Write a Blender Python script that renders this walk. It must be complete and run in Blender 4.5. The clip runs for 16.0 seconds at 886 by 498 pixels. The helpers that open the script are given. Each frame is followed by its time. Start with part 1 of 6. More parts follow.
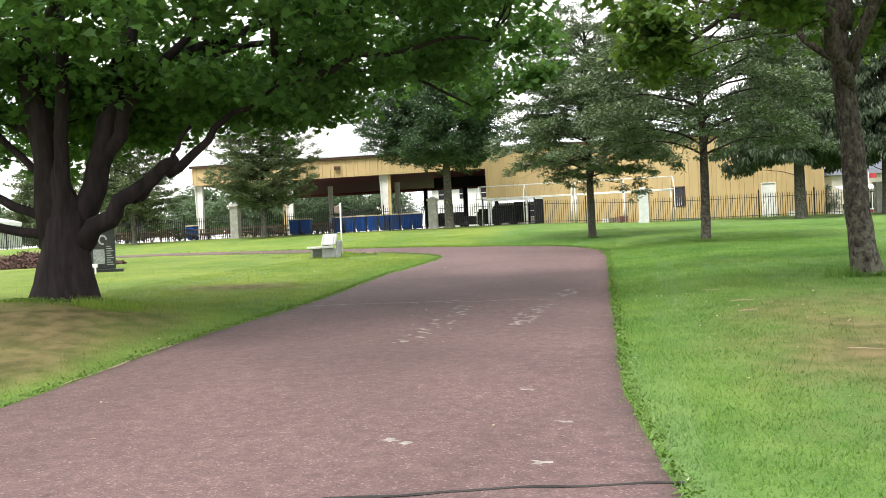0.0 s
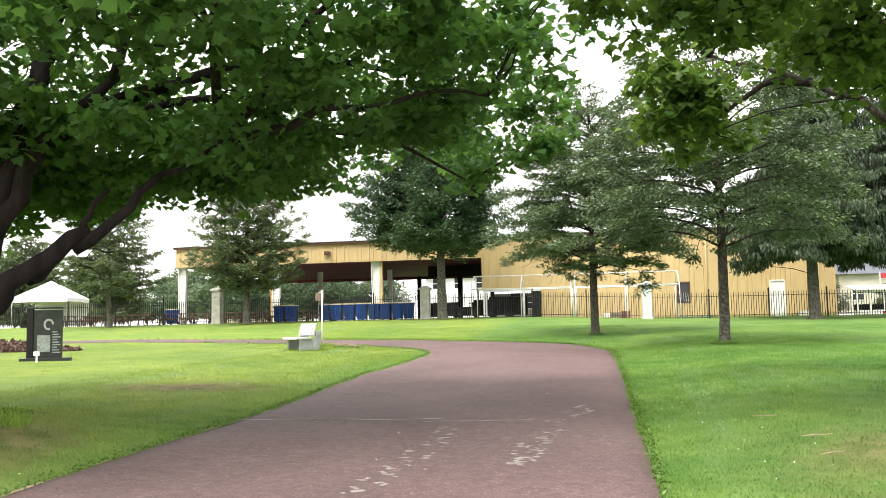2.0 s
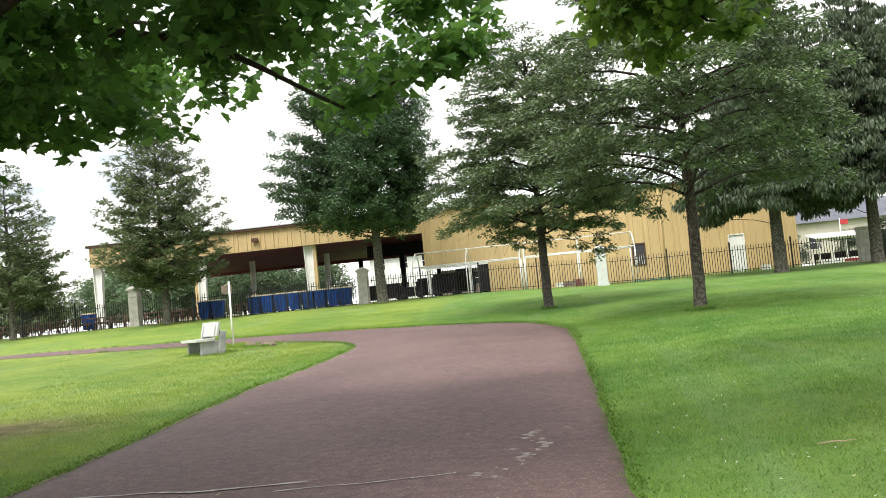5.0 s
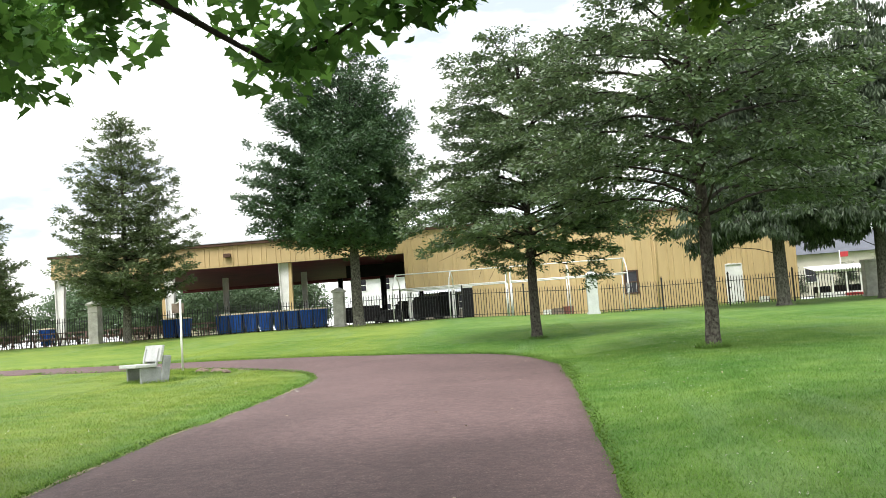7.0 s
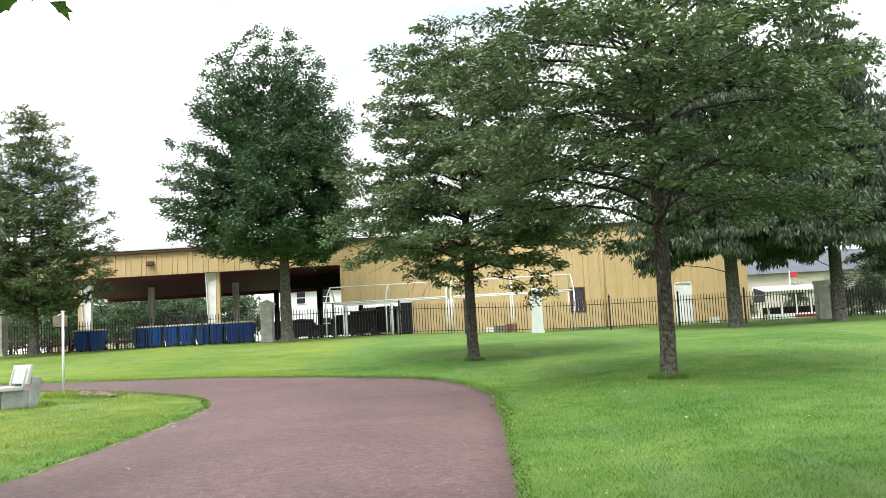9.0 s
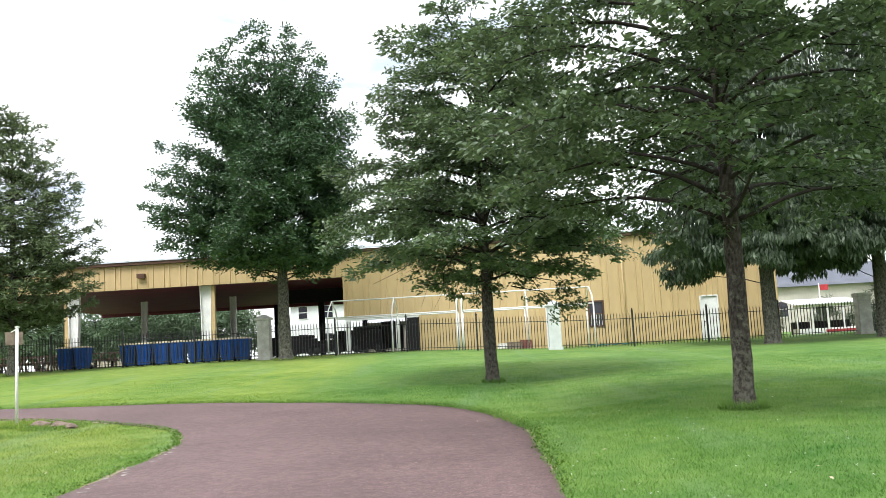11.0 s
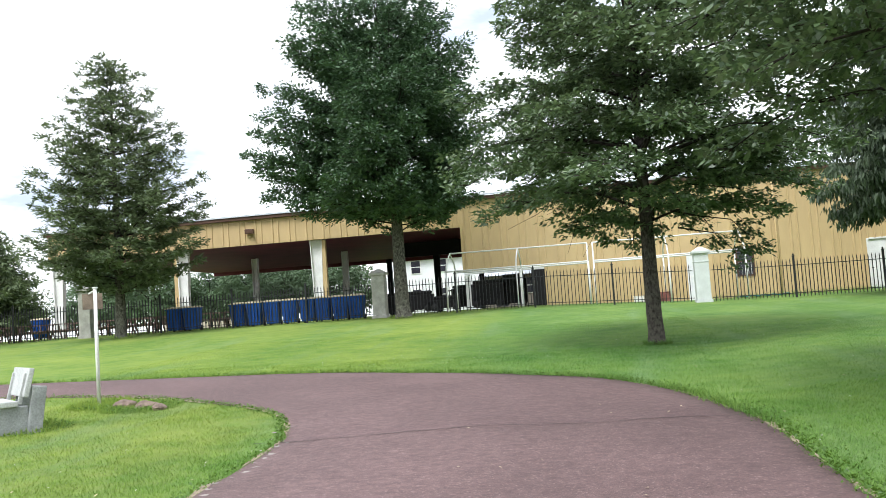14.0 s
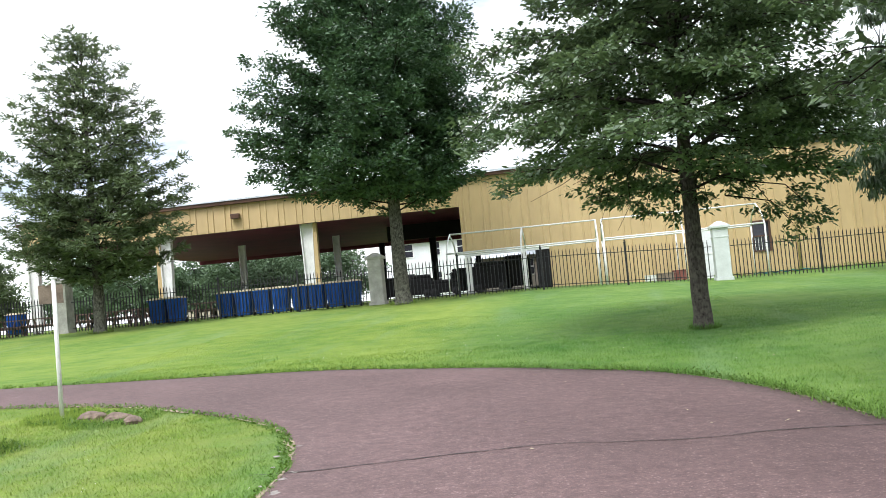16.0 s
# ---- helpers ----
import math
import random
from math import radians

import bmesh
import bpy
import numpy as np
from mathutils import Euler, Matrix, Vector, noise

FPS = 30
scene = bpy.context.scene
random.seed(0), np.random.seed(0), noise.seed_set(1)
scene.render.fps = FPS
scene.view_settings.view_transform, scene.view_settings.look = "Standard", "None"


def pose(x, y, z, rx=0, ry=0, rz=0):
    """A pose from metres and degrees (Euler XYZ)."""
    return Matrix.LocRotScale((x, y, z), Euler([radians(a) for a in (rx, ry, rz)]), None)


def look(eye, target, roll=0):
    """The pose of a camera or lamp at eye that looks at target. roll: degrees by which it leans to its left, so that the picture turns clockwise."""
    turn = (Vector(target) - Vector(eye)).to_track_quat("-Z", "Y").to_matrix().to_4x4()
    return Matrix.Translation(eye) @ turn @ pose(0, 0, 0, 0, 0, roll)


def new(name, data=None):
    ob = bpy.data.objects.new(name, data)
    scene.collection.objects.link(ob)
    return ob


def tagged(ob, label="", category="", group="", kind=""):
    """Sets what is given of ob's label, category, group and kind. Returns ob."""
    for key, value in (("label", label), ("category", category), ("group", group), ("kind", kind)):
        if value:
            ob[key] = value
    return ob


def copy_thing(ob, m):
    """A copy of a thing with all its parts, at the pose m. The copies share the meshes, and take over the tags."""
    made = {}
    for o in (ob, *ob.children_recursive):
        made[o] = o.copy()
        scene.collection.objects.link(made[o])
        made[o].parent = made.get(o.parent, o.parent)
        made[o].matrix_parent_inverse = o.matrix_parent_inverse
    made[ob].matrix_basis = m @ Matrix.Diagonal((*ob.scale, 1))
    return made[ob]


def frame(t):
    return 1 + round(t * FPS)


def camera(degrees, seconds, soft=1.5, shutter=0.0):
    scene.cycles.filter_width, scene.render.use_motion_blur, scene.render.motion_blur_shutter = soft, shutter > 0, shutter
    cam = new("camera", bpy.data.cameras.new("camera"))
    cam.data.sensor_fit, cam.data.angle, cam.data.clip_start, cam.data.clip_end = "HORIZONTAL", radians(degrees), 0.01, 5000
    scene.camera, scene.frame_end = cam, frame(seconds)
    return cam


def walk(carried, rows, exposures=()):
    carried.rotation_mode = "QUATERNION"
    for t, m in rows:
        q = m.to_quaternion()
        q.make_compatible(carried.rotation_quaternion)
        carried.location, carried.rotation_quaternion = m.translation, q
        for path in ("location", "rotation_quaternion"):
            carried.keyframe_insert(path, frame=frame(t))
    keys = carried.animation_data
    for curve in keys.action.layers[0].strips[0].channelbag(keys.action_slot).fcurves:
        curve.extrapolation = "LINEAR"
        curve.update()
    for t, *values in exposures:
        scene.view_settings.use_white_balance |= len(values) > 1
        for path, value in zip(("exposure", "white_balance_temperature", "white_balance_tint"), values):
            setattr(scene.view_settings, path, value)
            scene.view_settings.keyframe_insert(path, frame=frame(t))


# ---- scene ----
cam = camera(52.7, 16.0, 0.8)
PATH = [
    (0, (-0.017, 0.624, 1.667), (-0.368, 2.593, 1.642), -2.7),
    (0.5, (-0.116, 1.33, 1.703), (-0.513, 3.289, 1.77), -2.8),
    (1, (-0.249, 2.072, 1.724), (-0.647, 4.031, 1.764), -1.4),
    (1.2, (-0.144, 2.496, 1.749), (-0.556, 4.453, 1.755), -5.5),
    (1.5, (-0.305, 2.851, 1.789), (-0.67, 4.809, 1.969), -0.5),
    (2, (-0.355, 3.574, 1.814), (-0.689, 5.538, 1.987), -1.2),
    (2.5, (-0.334, 4.456, 1.839), (-0.529, 6.438, 2.021), -2.1),
    (3, (-0.3, 5.18, 1.839), (-0.47, 7.169, 1.966), -2.6),
    (3.5, (-0.272, 6.021, 1.861), (-0.4, 8.014, 1.968), -2.7),
    (4, (-0.279, 6.709, 1.909), (-0.578, 8.683, 2.018), -4.4),
    (4.2, (-0.296, 7.019, 1.915), (-0.548, 9.0, 2.024), -4.0),
    (6.3, (-0.375, 10.12, 1.988), (-0.621, 12.099, 2.14), -6.8),
    (6.5, (-0.408, 10.43, 2.007), (-0.647, 12.409, 2.18), -4.0),
    (7, (-0.471, 11.185, 2.031), (-0.663, 13.169, 2.199), -4.0),
    (7.5, (-0.385, 12.037, 2.051), (-0.444, 14.033, 2.163), -3.0),
    (8, (-0.312, 12.87, 2.093), (-0.396, 14.866, 2.189), -0.3),
    (8.5, (-0.178, 13.628, 2.139), (-0.198, 15.620, 2.324), -1.1),
    (9, (-0.132, 14.034, 2.160), (-0.209, 16.024, 2.352), -3.1),
    (9.5, (-0.162, 14.598, 2.172), (-0.230, 16.595, 2.264), -5.9),
    (9.7, (-0.222, 14.891, 2.203), (-0.272, 16.882, 2.381), -2.8),
    (11.8, (-0.685, 18.201, 2.298), (-0.798, 20.185, 2.528), -3.4),
    (12, (-0.722, 18.335, 2.322), (-0.873, 20.316, 2.55), -2.4),
    (12.5, (-0.885, 18.953, 2.341), (-1.057, 20.938, 2.517), -0.4),
    (13, (-1.131, 19.696, 2.392), (-1.444, 21.666, 2.538), -0.8),
    (13.5, (-1.356, 20.411, 2.397), (-1.681, 22.382, 2.486), -1.9),
    (14, (-1.716, 21.149, 2.416), (-2.044, 23.117, 2.554), -4.0),
    (14.5, (-1.936, 21.764, 2.428), (-2.312, 23.726, 2.515), -4.0),
    (15, (-2.155, 22.448, 2.433), (-2.334, 24.438, 2.529), 1.9),
    (15.5, (-2.454, 22.994, 2.479), (-2.74, 24.971, 2.578), -1.7),
    (16, (-2.712, 23.547, 2.479), (-3.014, 25.522, 2.58), -5.3),
]
EXPOSURES = [(0.0, 1.13, 6750, 10), (1.0, 1.32, 6850, 10), (2.5, 1.42, 6900, 10), (4.0, 1.2, 6900, 10), (6.5, 1.0, 6650, 8), (8.5, 1.08, 6550, 8), (12.0, 1.08, 6250, 10), (14.0, 0.97, 6200, 10), (16.0, 1.0, 6200, 10)]
walk(cam, [(t, look(eye, target, roll)) for t, eye, target, roll in PATH], EXPOSURES)

# ---- world, sun, exposure ----
SUN_ELEV, SUN_TURN = 58.0, 205.0
world = bpy.data.worlds.new("overcast_sky")
scene.world = world
world.use_nodes = True
wn, wl = world.node_tree.nodes, world.node_tree.links
wn.clear()
w_out = wn.new("ShaderNodeOutputWorld")
w_bg = wn.new("ShaderNodeBackground")
w_sky = wn.new("ShaderNodeTexSky")
w_sky.sky_type = "NISHITA"
w_sky.sun_disc = False
w_sky.sun_elevation, w_sky.sun_rotation = radians(SUN_ELEV), radians(SUN_TURN)
w_sky.air_density, w_sky.dust_density = 1.0, 3.0
w_co = wn.new("ShaderNodeTexCoord")
w_map = wn.new("ShaderNodeMapping")
w_map.inputs["Scale"].default_value = (1.0, 1.0, 3.2)
w_noise = wn.new("ShaderNodeTexNoise")
w_noise.inputs["Scale"].default_value = 2.6
w_noise.inputs["Detail"].default_value = 6.0
w_noise.inputs["Roughness"].default_value = 0.55
w_ramp = wn.new("ShaderNodeValToRGB")
w_ramp.color_ramp.elements[0].position, w_ramp.color_ramp.elements[0].color = 0.37, (4.3, 4.8, 5.6, 1)
w_ramp.color_ramp.elements[1].position, w_ramp.color_ramp.elements[1].color = 0.5, (10.6, 10.7, 10.8, 1)
w_mix = wn.new("ShaderNodeMixRGB")
w_mix.inputs["Fac"].default_value = 0.88
wl.new(w_co.outputs["Generated"], w_map.inputs["Vector"])
wl.new(w_map.outputs["Vector"], w_noise.inputs["Vector"])
wl.new(w_noise.outputs["Fac"], w_ramp.inputs["Fac"])
wl.new(w_sky.outputs["Color"], w_mix.inputs["Color1"])
wl.new(w_ramp.outputs["Color"], w_mix.inputs["Color2"])
wl.new(w_mix.outputs["Color"], w_bg.inputs["Color"])
w_bg.inputs["Strength"].default_value = 0.105
wl.new(w_bg.outputs["Background"], w_out.inputs["Surface"])
sun = new("sun", bpy.data.lights.new("sun", "SUN"))
sun.data.energy, sun.data.angle, sun.data.color = 2.0, radians(24), (1.0, 0.98, 0.96)
sun.matrix_world = look((0, 0, 0), (-math.sin(radians(SUN_TURN)) * math.cos(radians(SUN_ELEV)), -math.cos(radians(SUN_TURN)) * math.cos(radians(SUN_ELEV)), -math.sin(radians(SUN_ELEV))))


# ---- materials ----
def mat(name, color, rough=0.7, vary=0.25, scale=3.0, fine=40.0, bump=0.2, metal=0.0, second=None, spec=0.3, random_by="", stretch=(1, 1, 1), grain_mix=0.45):
    """A procedural surface: base colour, broad stains, fine grain and relief."""
    m = bpy.data.materials.new(name)
    m.use_nodes = True
    n, l = m.node_tree.nodes, m.node_tree.links
    b = n["Principled BSDF"]
    b.inputs["Roughness"].default_value, b.inputs["Metallic"].default_value = rough, metal
    b.inputs["Specular IOR Level"].default_value = spec
    co = n.new("ShaderNodeTexCoord")
    broad, grain = n.new("ShaderNodeTexNoise"), n.new("ShaderNodeTexNoise")
    broad.inputs["Scale"].default_value, broad.inputs["Detail"].default_value = scale, 5.0
    grain.inputs["Scale"].default_value, grain.inputs["Detail"].default_value = fine, 4.0
    mapping = n.new("ShaderNodeMapping")
    mapping.inputs["Scale"].default_value = stretch
    l.new(co.outputs["Object"], mapping.inputs["Vector"])
    for t in (broad, grain):
        l.new(mapping.outputs["Vector"], t.inputs["Vector"])
    lo = [c * (1 - vary) for c in color]
    hi = second if second else [min(1, c * (1 + vary)) for c in color]
    ramp = n.new("ShaderNodeValToRGB")
    ramp.color_ramp.elements[0].position, ramp.color_ramp.elements[1].position = 0.3, 0.7
    ramp.color_ramp.elements[0].color, ramp.color_ramp.elements[1].color = (*lo, 1), (*hi, 1)
    l.new(broad.outputs["Fac"], ramp.inputs["Fac"])
    mul = n.new("ShaderNodeMixRGB")
    mul.blend_type = "OVERLAY"
    mul.inputs["Fac"].default_value = grain_mix
    l.new(ramp.outputs["Color"], mul.inputs["Color1"])
    l.new(grain.outputs["Fac"], mul.inputs["Color2"])
    last = mul.outputs["Color"]
    if random_by:
        info = n.new("ShaderNodeNewGeometry" if random_by == "island" else "ShaderNodeObjectInfo")
        hsv = n.new("ShaderNodeHueSaturation")
        mp = n.new("ShaderNodeMapRange")
        mp.inputs["To Min"].default_value, mp.inputs["To Max"].default_value = 0.75, 1.25
        l.new(info.outputs["Random Per Island" if random_by == "island" else "Random"], mp.inputs["Value"])
        l.new(mp.outputs["Result"], hsv.inputs["Value"])
        l.new(last, hsv.inputs["Color"])
        last = hsv.outputs["Color"]
    l.new(last, b.inputs["Base Color"])
    if bump:
        bp = n.new("ShaderNodeBump")
        bp.inputs["Strength"].default_value, bp.inputs["Distance"].default_value = bump, 0.02
        l.new(grain.outputs["Fac"], bp.inputs["Height"])
        l.new(bp.outputs["Normal"], b.inputs["Normal"])
    return m


def leaf_mat(name, color, light, through_part=0.35, gloss=0.025):
    """Leaves: diffuse and translucent, varied leaf by leaf and in broad patches."""
    m = bpy.data.materials.new(name)
    m.use_nodes = True
    n, l = m.node_tree.nodes, m.node_tree.links
    n.clear()
    out = n.new("ShaderNodeOutputMaterial")
    geo, ramp = n.new("ShaderNodeNewGeometry"), n.new("ShaderNodeValToRGB")
    ramp.color_ramp.elements[0].color, ramp.color_ramp.elements[1].color = (*[c * 0.75 for c in color], 1), (*light, 1)
    co, noi = n.new("ShaderNodeTexCoord"), n.new("ShaderNodeTexNoise")
    noi.inputs["Scale"].default_value, noi.inputs["Detail"].default_value = 0.7, 3.0
    l.new(co.outputs["Object"], noi.inputs["Vector"])
    add = n.new("ShaderNodeMath")
    add.operation = "MULTIPLY_ADD"
    add.inputs[1].default_value, add.inputs[2].default_value = 0.6, -0.08
    l.new(geo.outputs["Random Per Island"], add.inputs[0])
    tot = n.new("ShaderNodeMath")
    tot.operation = "MULTIPLY_ADD"
    tot.inputs[1].default_value = 0.5
    l.new(noi.outputs["Fac"], tot.inputs[0])
    l.new(add.outputs["Value"], tot.inputs[2])
    l.new(tot.outputs["Value"], ramp.inputs["Fac"])
    dif, tra, glo = n.new("ShaderNodeBsdfDiffuse"), n.new("ShaderNodeBsdfTranslucent"), n.new("ShaderNodeBsdfGlossy")
    glo.inputs["Roughness"].default_value = 0.45
    hs = n.new("ShaderNodeHueSaturation")
    hs.inputs["Hue"].default_value, hs.inputs["Saturation"].default_value, hs.inputs["Value"].default_value = 0.475, 1.1, 1.4
    l.new(ramp.outputs["Color"], hs.inputs["Color"])
    l.new(ramp.outputs["Color"], dif.inputs["Color"])
    l.new(hs.outputs["Color"], tra.inputs["Color"])
    m1, m2 = n.new("ShaderNodeMixShader"), n.new("ShaderNodeMixShader")
    m1.inputs["Fac"].default_value, m2.inputs["Fac"].default_value = through_part, gloss
    l.new(dif.outputs["BSDF"], m1.inputs[1])
    l.new(tra.outputs["BSDF"], m1.inputs[2])
    l.new(m1.outputs["Shader"], m2.inputs[1])
    l.new(glo.outputs["BSDF"], m2.inputs[2])
    l.new(m2.outputs["Shader"], out.inputs["Surface"])
    return m


def ground_mat(name, blade=False):
    """Mown lawn: greens at three scales, worn dry earth and some painted shade by the 'dry' attribute."""
    m = bpy.data.materials.new(name)
    m.use_nodes = True
    n, l = m.node_tree.nodes, m.node_tree.links
    b = n["Principled BSDF"]
    b.inputs["Roughness"].default_value, b.inputs["Specular IOR Level"].default_value = 0.85, 0.15
    co = n.new("ShaderNodeTexCoord")

    def noise_ramp(scale, detail, c0, c1, p0=0.35, p1=0.65):
        t, r = n.new("ShaderNodeTexNoise"), n.new("ShaderNodeValToRGB")
        t.inputs["Scale"].default_value, t.inputs["Detail"].default_value = scale, detail
        l.new(co.outputs["Object"], t.inputs["Vector"])
        r.color_ramp.elements[0].position, r.color_ramp.elements[1].position = p0, p1
        r.color_ramp.elements[0].color, r.color_ramp.elements[1].color = (*c0, 1), (*c1, 1)
        l.new(t.outputs["Fac"], r.inputs["Fac"])
        return t, r
    _, big = noise_ramp(0.35, 4, (0.072, 0.163, 0.032), (0.156, 0.246, 0.052))
    _, mid = noise_ramp(2.2, 6, (0.068, 0.154, 0.035), (0.15, 0.238, 0.065))
    fine_t, fine_r = noise_ramp(60.0, 5, (0.3, 0.3, 0.3), (0.72, 0.72, 0.68), 0.3, 0.7)
    _, earth = noise_ramp(3.5, 8, (0.085, 0.085, 0.03), (0.2, 0.155, 0.078))
    mx = n.new("ShaderNodeMixRGB")
    mx.inputs["Fac"].default_value = 0.45
    l.new(big.outputs["Color"], mx.inputs["Color1"])
    l.new(mid.outputs["Color"], mx.inputs["Color2"])
    # the turf is yellower over the inner lawn and towards the fence
    xyz, wx, wy, wsum = n.new("ShaderNodeSeparateXYZ"), n.new("ShaderNodeMapRange"), n.new("ShaderNodeMapRange"), n.new("ShaderNodeMath")
    l.new(co.outputs["Object"], xyz.inputs["Vector"])
    for mr, ax, lo, hi in ((wx, "X", -4.5, -7.0), (wy, "Y", 44.0, 60.0)):
        mr.inputs["From Min"].default_value, mr.inputs["From Max"].default_value, mr.inputs["To Max"].default_value = lo, hi, 0.65 if ax == "X" else 0.06
        l.new(xyz.outputs[ax], mr.inputs["Value"])
    wsum.operation = "MAXIMUM"
    l.new(wx.outputs["Result"], wsum.inputs[0])
    l.new(wy.outputs["Result"], wsum.inputs[1])
    tint, tmix = n.new("ShaderNodeMixRGB"), n.new("ShaderNodeMixRGB")
    tint.blend_type = "MULTIPLY"
    tint.inputs["Fac"].default_value = 1.0
    tint.inputs["Color2"].default_value = (1.65, 1.25, 1.0, 1)
    l.new(mx.outputs["Color"], tint.inputs["Color1"])
    l.new(wsum.outputs["Value"], tmix.inputs["Fac"])
    l.new(mx.outputs["Color"], tmix.inputs["Color1"])
    l.new(tint.outputs["Color"], tmix.inputs["Color2"])
    mx = tmix
    drift_map, drift, drift_cut, drift_mix = n.new("ShaderNodeMapping"), n.new("ShaderNodeTexNoise"), n.new("ShaderNodeMapRange"), n.new("ShaderNodeMixRGB")
    drift_map.inputs["Scale"].default_value = (1.3, 0.16, 1.0)
    drift_map.inputs["Rotation"].default_value = (0, 0, radians(4))
    drift.inputs["Scale"].default_value, drift.inputs["Detail"].default_value = 1.0, 6.0
    drift_cut.inputs["From Min"].default_value, drift_cut.inputs["From Max"].default_value, drift_cut.inputs["To Max"].default_value = 0.53, 0.72, 0.5
    l.new(co.outputs["Object"], drift_map.inputs["Vector"])
    l.new(drift_map.outputs["Vector"], drift.inputs["Vector"])
    l.new(drift.outputs["Fac"], drift_cut.inputs["Value"])
    l.new(drift_cut.outputs["Result"], drift_mix.inputs["Fac"])
    l.new(mx.outputs["Color"], drift_mix.inputs["Color1"])
    drift_mix.inputs["Color2"].default_value = (0.15, 0.235, 0.105, 1)
    mx = drift_mix
    at = n.new("ShaderNodeAttribute")
    at.attribute_name = "dry"
    brk = n.new("ShaderNodeTexNoise")
    brk.inputs["Scale"].default_value, brk.inputs["Detail"].default_value = 4.0, 7.0
    l.new(co.outputs["Object"], brk.inputs["Vector"])
    fac = n.new("ShaderNodeMath")
    fac.operation = "MULTIPLY_ADD"
    fac.use_clamp = True
    fac.inputs[1].default_value, fac.inputs[2].default_value = 2.0, -1.0
    sm = n.new("ShaderNodeMath")
    sm.operation = "ADD"
    l.new(at.outputs["Fac"], sm.inputs[0])
    l.new(brk.outputs["Fac"], sm.inputs[1])
    l.new(sm.outputs["Value"], fac.inputs[0])
    half = n.new("ShaderNodeMath")
    half.operation = "MULTIPLY"
    l.new(fac.outputs["Value"], half.inputs[0])
    l.new(at.outputs["Fac"], half.inputs[1])
    dm = n.new("ShaderNodeMixRGB")
    l.new(half.outputs["Value"], dm.inputs["Fac"])
    l.new(mx.outputs["Color"], dm.inputs["Color1"])
    l.new(earth.outputs["Color"], dm.inputs["Color2"])
    ov = n.new("ShaderNodeMixRGB")
    ov.blend_type = "OVERLAY"
    ov.inputs["Fac"].default_value = 0.55
    l.new(dm.outputs["Color"], ov.inputs["Color1"])
    if blade:
        g_in, hsv, mp = n.new("ShaderNodeNewGeometry"), n.new("ShaderNodeHueSaturation"), n.new("ShaderNodeMapRange")
        mp.inputs["To Min"].default_value, mp.inputs["To Max"].default_value = 1.1, 1.75
        l.new(g_in.outputs["Random Per Island"], mp.inputs["Value"])
        l.new(mp.outputs["Result"], hsv.inputs["Value"])
        l.new(dm.outputs["Color"], hsv.inputs["Color"])
        l.new(hsv.outputs["Color"], b.inputs["Base Color"])
        tra, both = n.new("ShaderNodeBsdfTranslucent"), n.new("ShaderNodeMixShader")
        both.inputs["Fac"].default_value = 0.5
        l.new(hsv.outputs["Color"], tra.inputs["Color"])
        l.new(b.outputs["BSDF"], both.inputs[1])
        l.new(tra.outputs["BSDF"], both.inputs[2])
        l.new(both.outputs["Shader"], n["Material Output"].inputs["Surface"])
    else:
        l.new(fine_r.outputs["Color"], ov.inputs["Color2"])
        l.new(ov.outputs["Color"], b.inputs["Base Color"])
        bp = n.new("ShaderNodeBump")
        bp.inputs["Strength"].default_value, bp.inputs["Distance"].default_value = 0.7, 0.05
        l.new(fine_t.outputs["Fac"], bp.inputs["Height"])
        l.new(bp.outputs["Normal"], b.inputs["Normal"])
    return m


def asphalt_mat():
    m = mat("red_asphalt", (0.119, 0.078, 0.076), 0.75, 0.18, 0.45, 9.0, 0.0)
    n, l = m.node_tree.nodes, m.node_tree.links
    b = n["Principled BSDF"]
    prev = b.inputs["Base Color"].links[0].from_socket
    co = n.new("ShaderNodeTexCoord")
    vor = n.new("ShaderNodeTexVoronoi")
    vor.inputs["Scale"].default_value = 75.0
    l.new(co.outputs["Object"], vor.inputs["Vector"])
    sep = n.new("ShaderNodeSeparateColor")
    l.new(vor.outputs["Color"], sep.inputs["Color"])
    rp = n.new("ShaderNodeValToRGB")
    rp.color_ramp.elements[0].position, rp.color_ramp.elements[1].position = 0.0, 1.0
    rp.color_ramp.elements[0].color, rp.color_ramp.elements[1].color = (0.74, 0.72, 0.74, 1), (1.2, 1.2, 1.18, 1)
    e = rp.color_ramp.elements.new(0.93)
    e.color = (1.15, 1.12, 1.1, 1)
    e = rp.color_ramp.elements.new(0.965)
    e.color = (1.8, 1.95, 1.9, 1)
    l.new(sep.outputs["Red"], rp.inputs["Fac"])
    mu = n.new("ShaderNodeMixRGB")
    mu.blend_type = "MULTIPLY"
    mu.inputs["Fac"].default_value = 1.0
    l.new(prev, mu.inputs["Color1"])
    l.new(rp.outputs["Color"], mu.inputs["Color2"])
    l.new(mu.outputs["Color"], b.inputs["Base Color"])
    bp = n.new("ShaderNodeBump")
    bp.inputs["Strength"].default_value, bp.inputs["Distance"].default_value = 0.5, 0.006
    l.new(vor.outputs["Distance"], bp.inputs["Height"])
    l.new(bp.outputs["Normal"], b.inputs["Normal"])
    return m


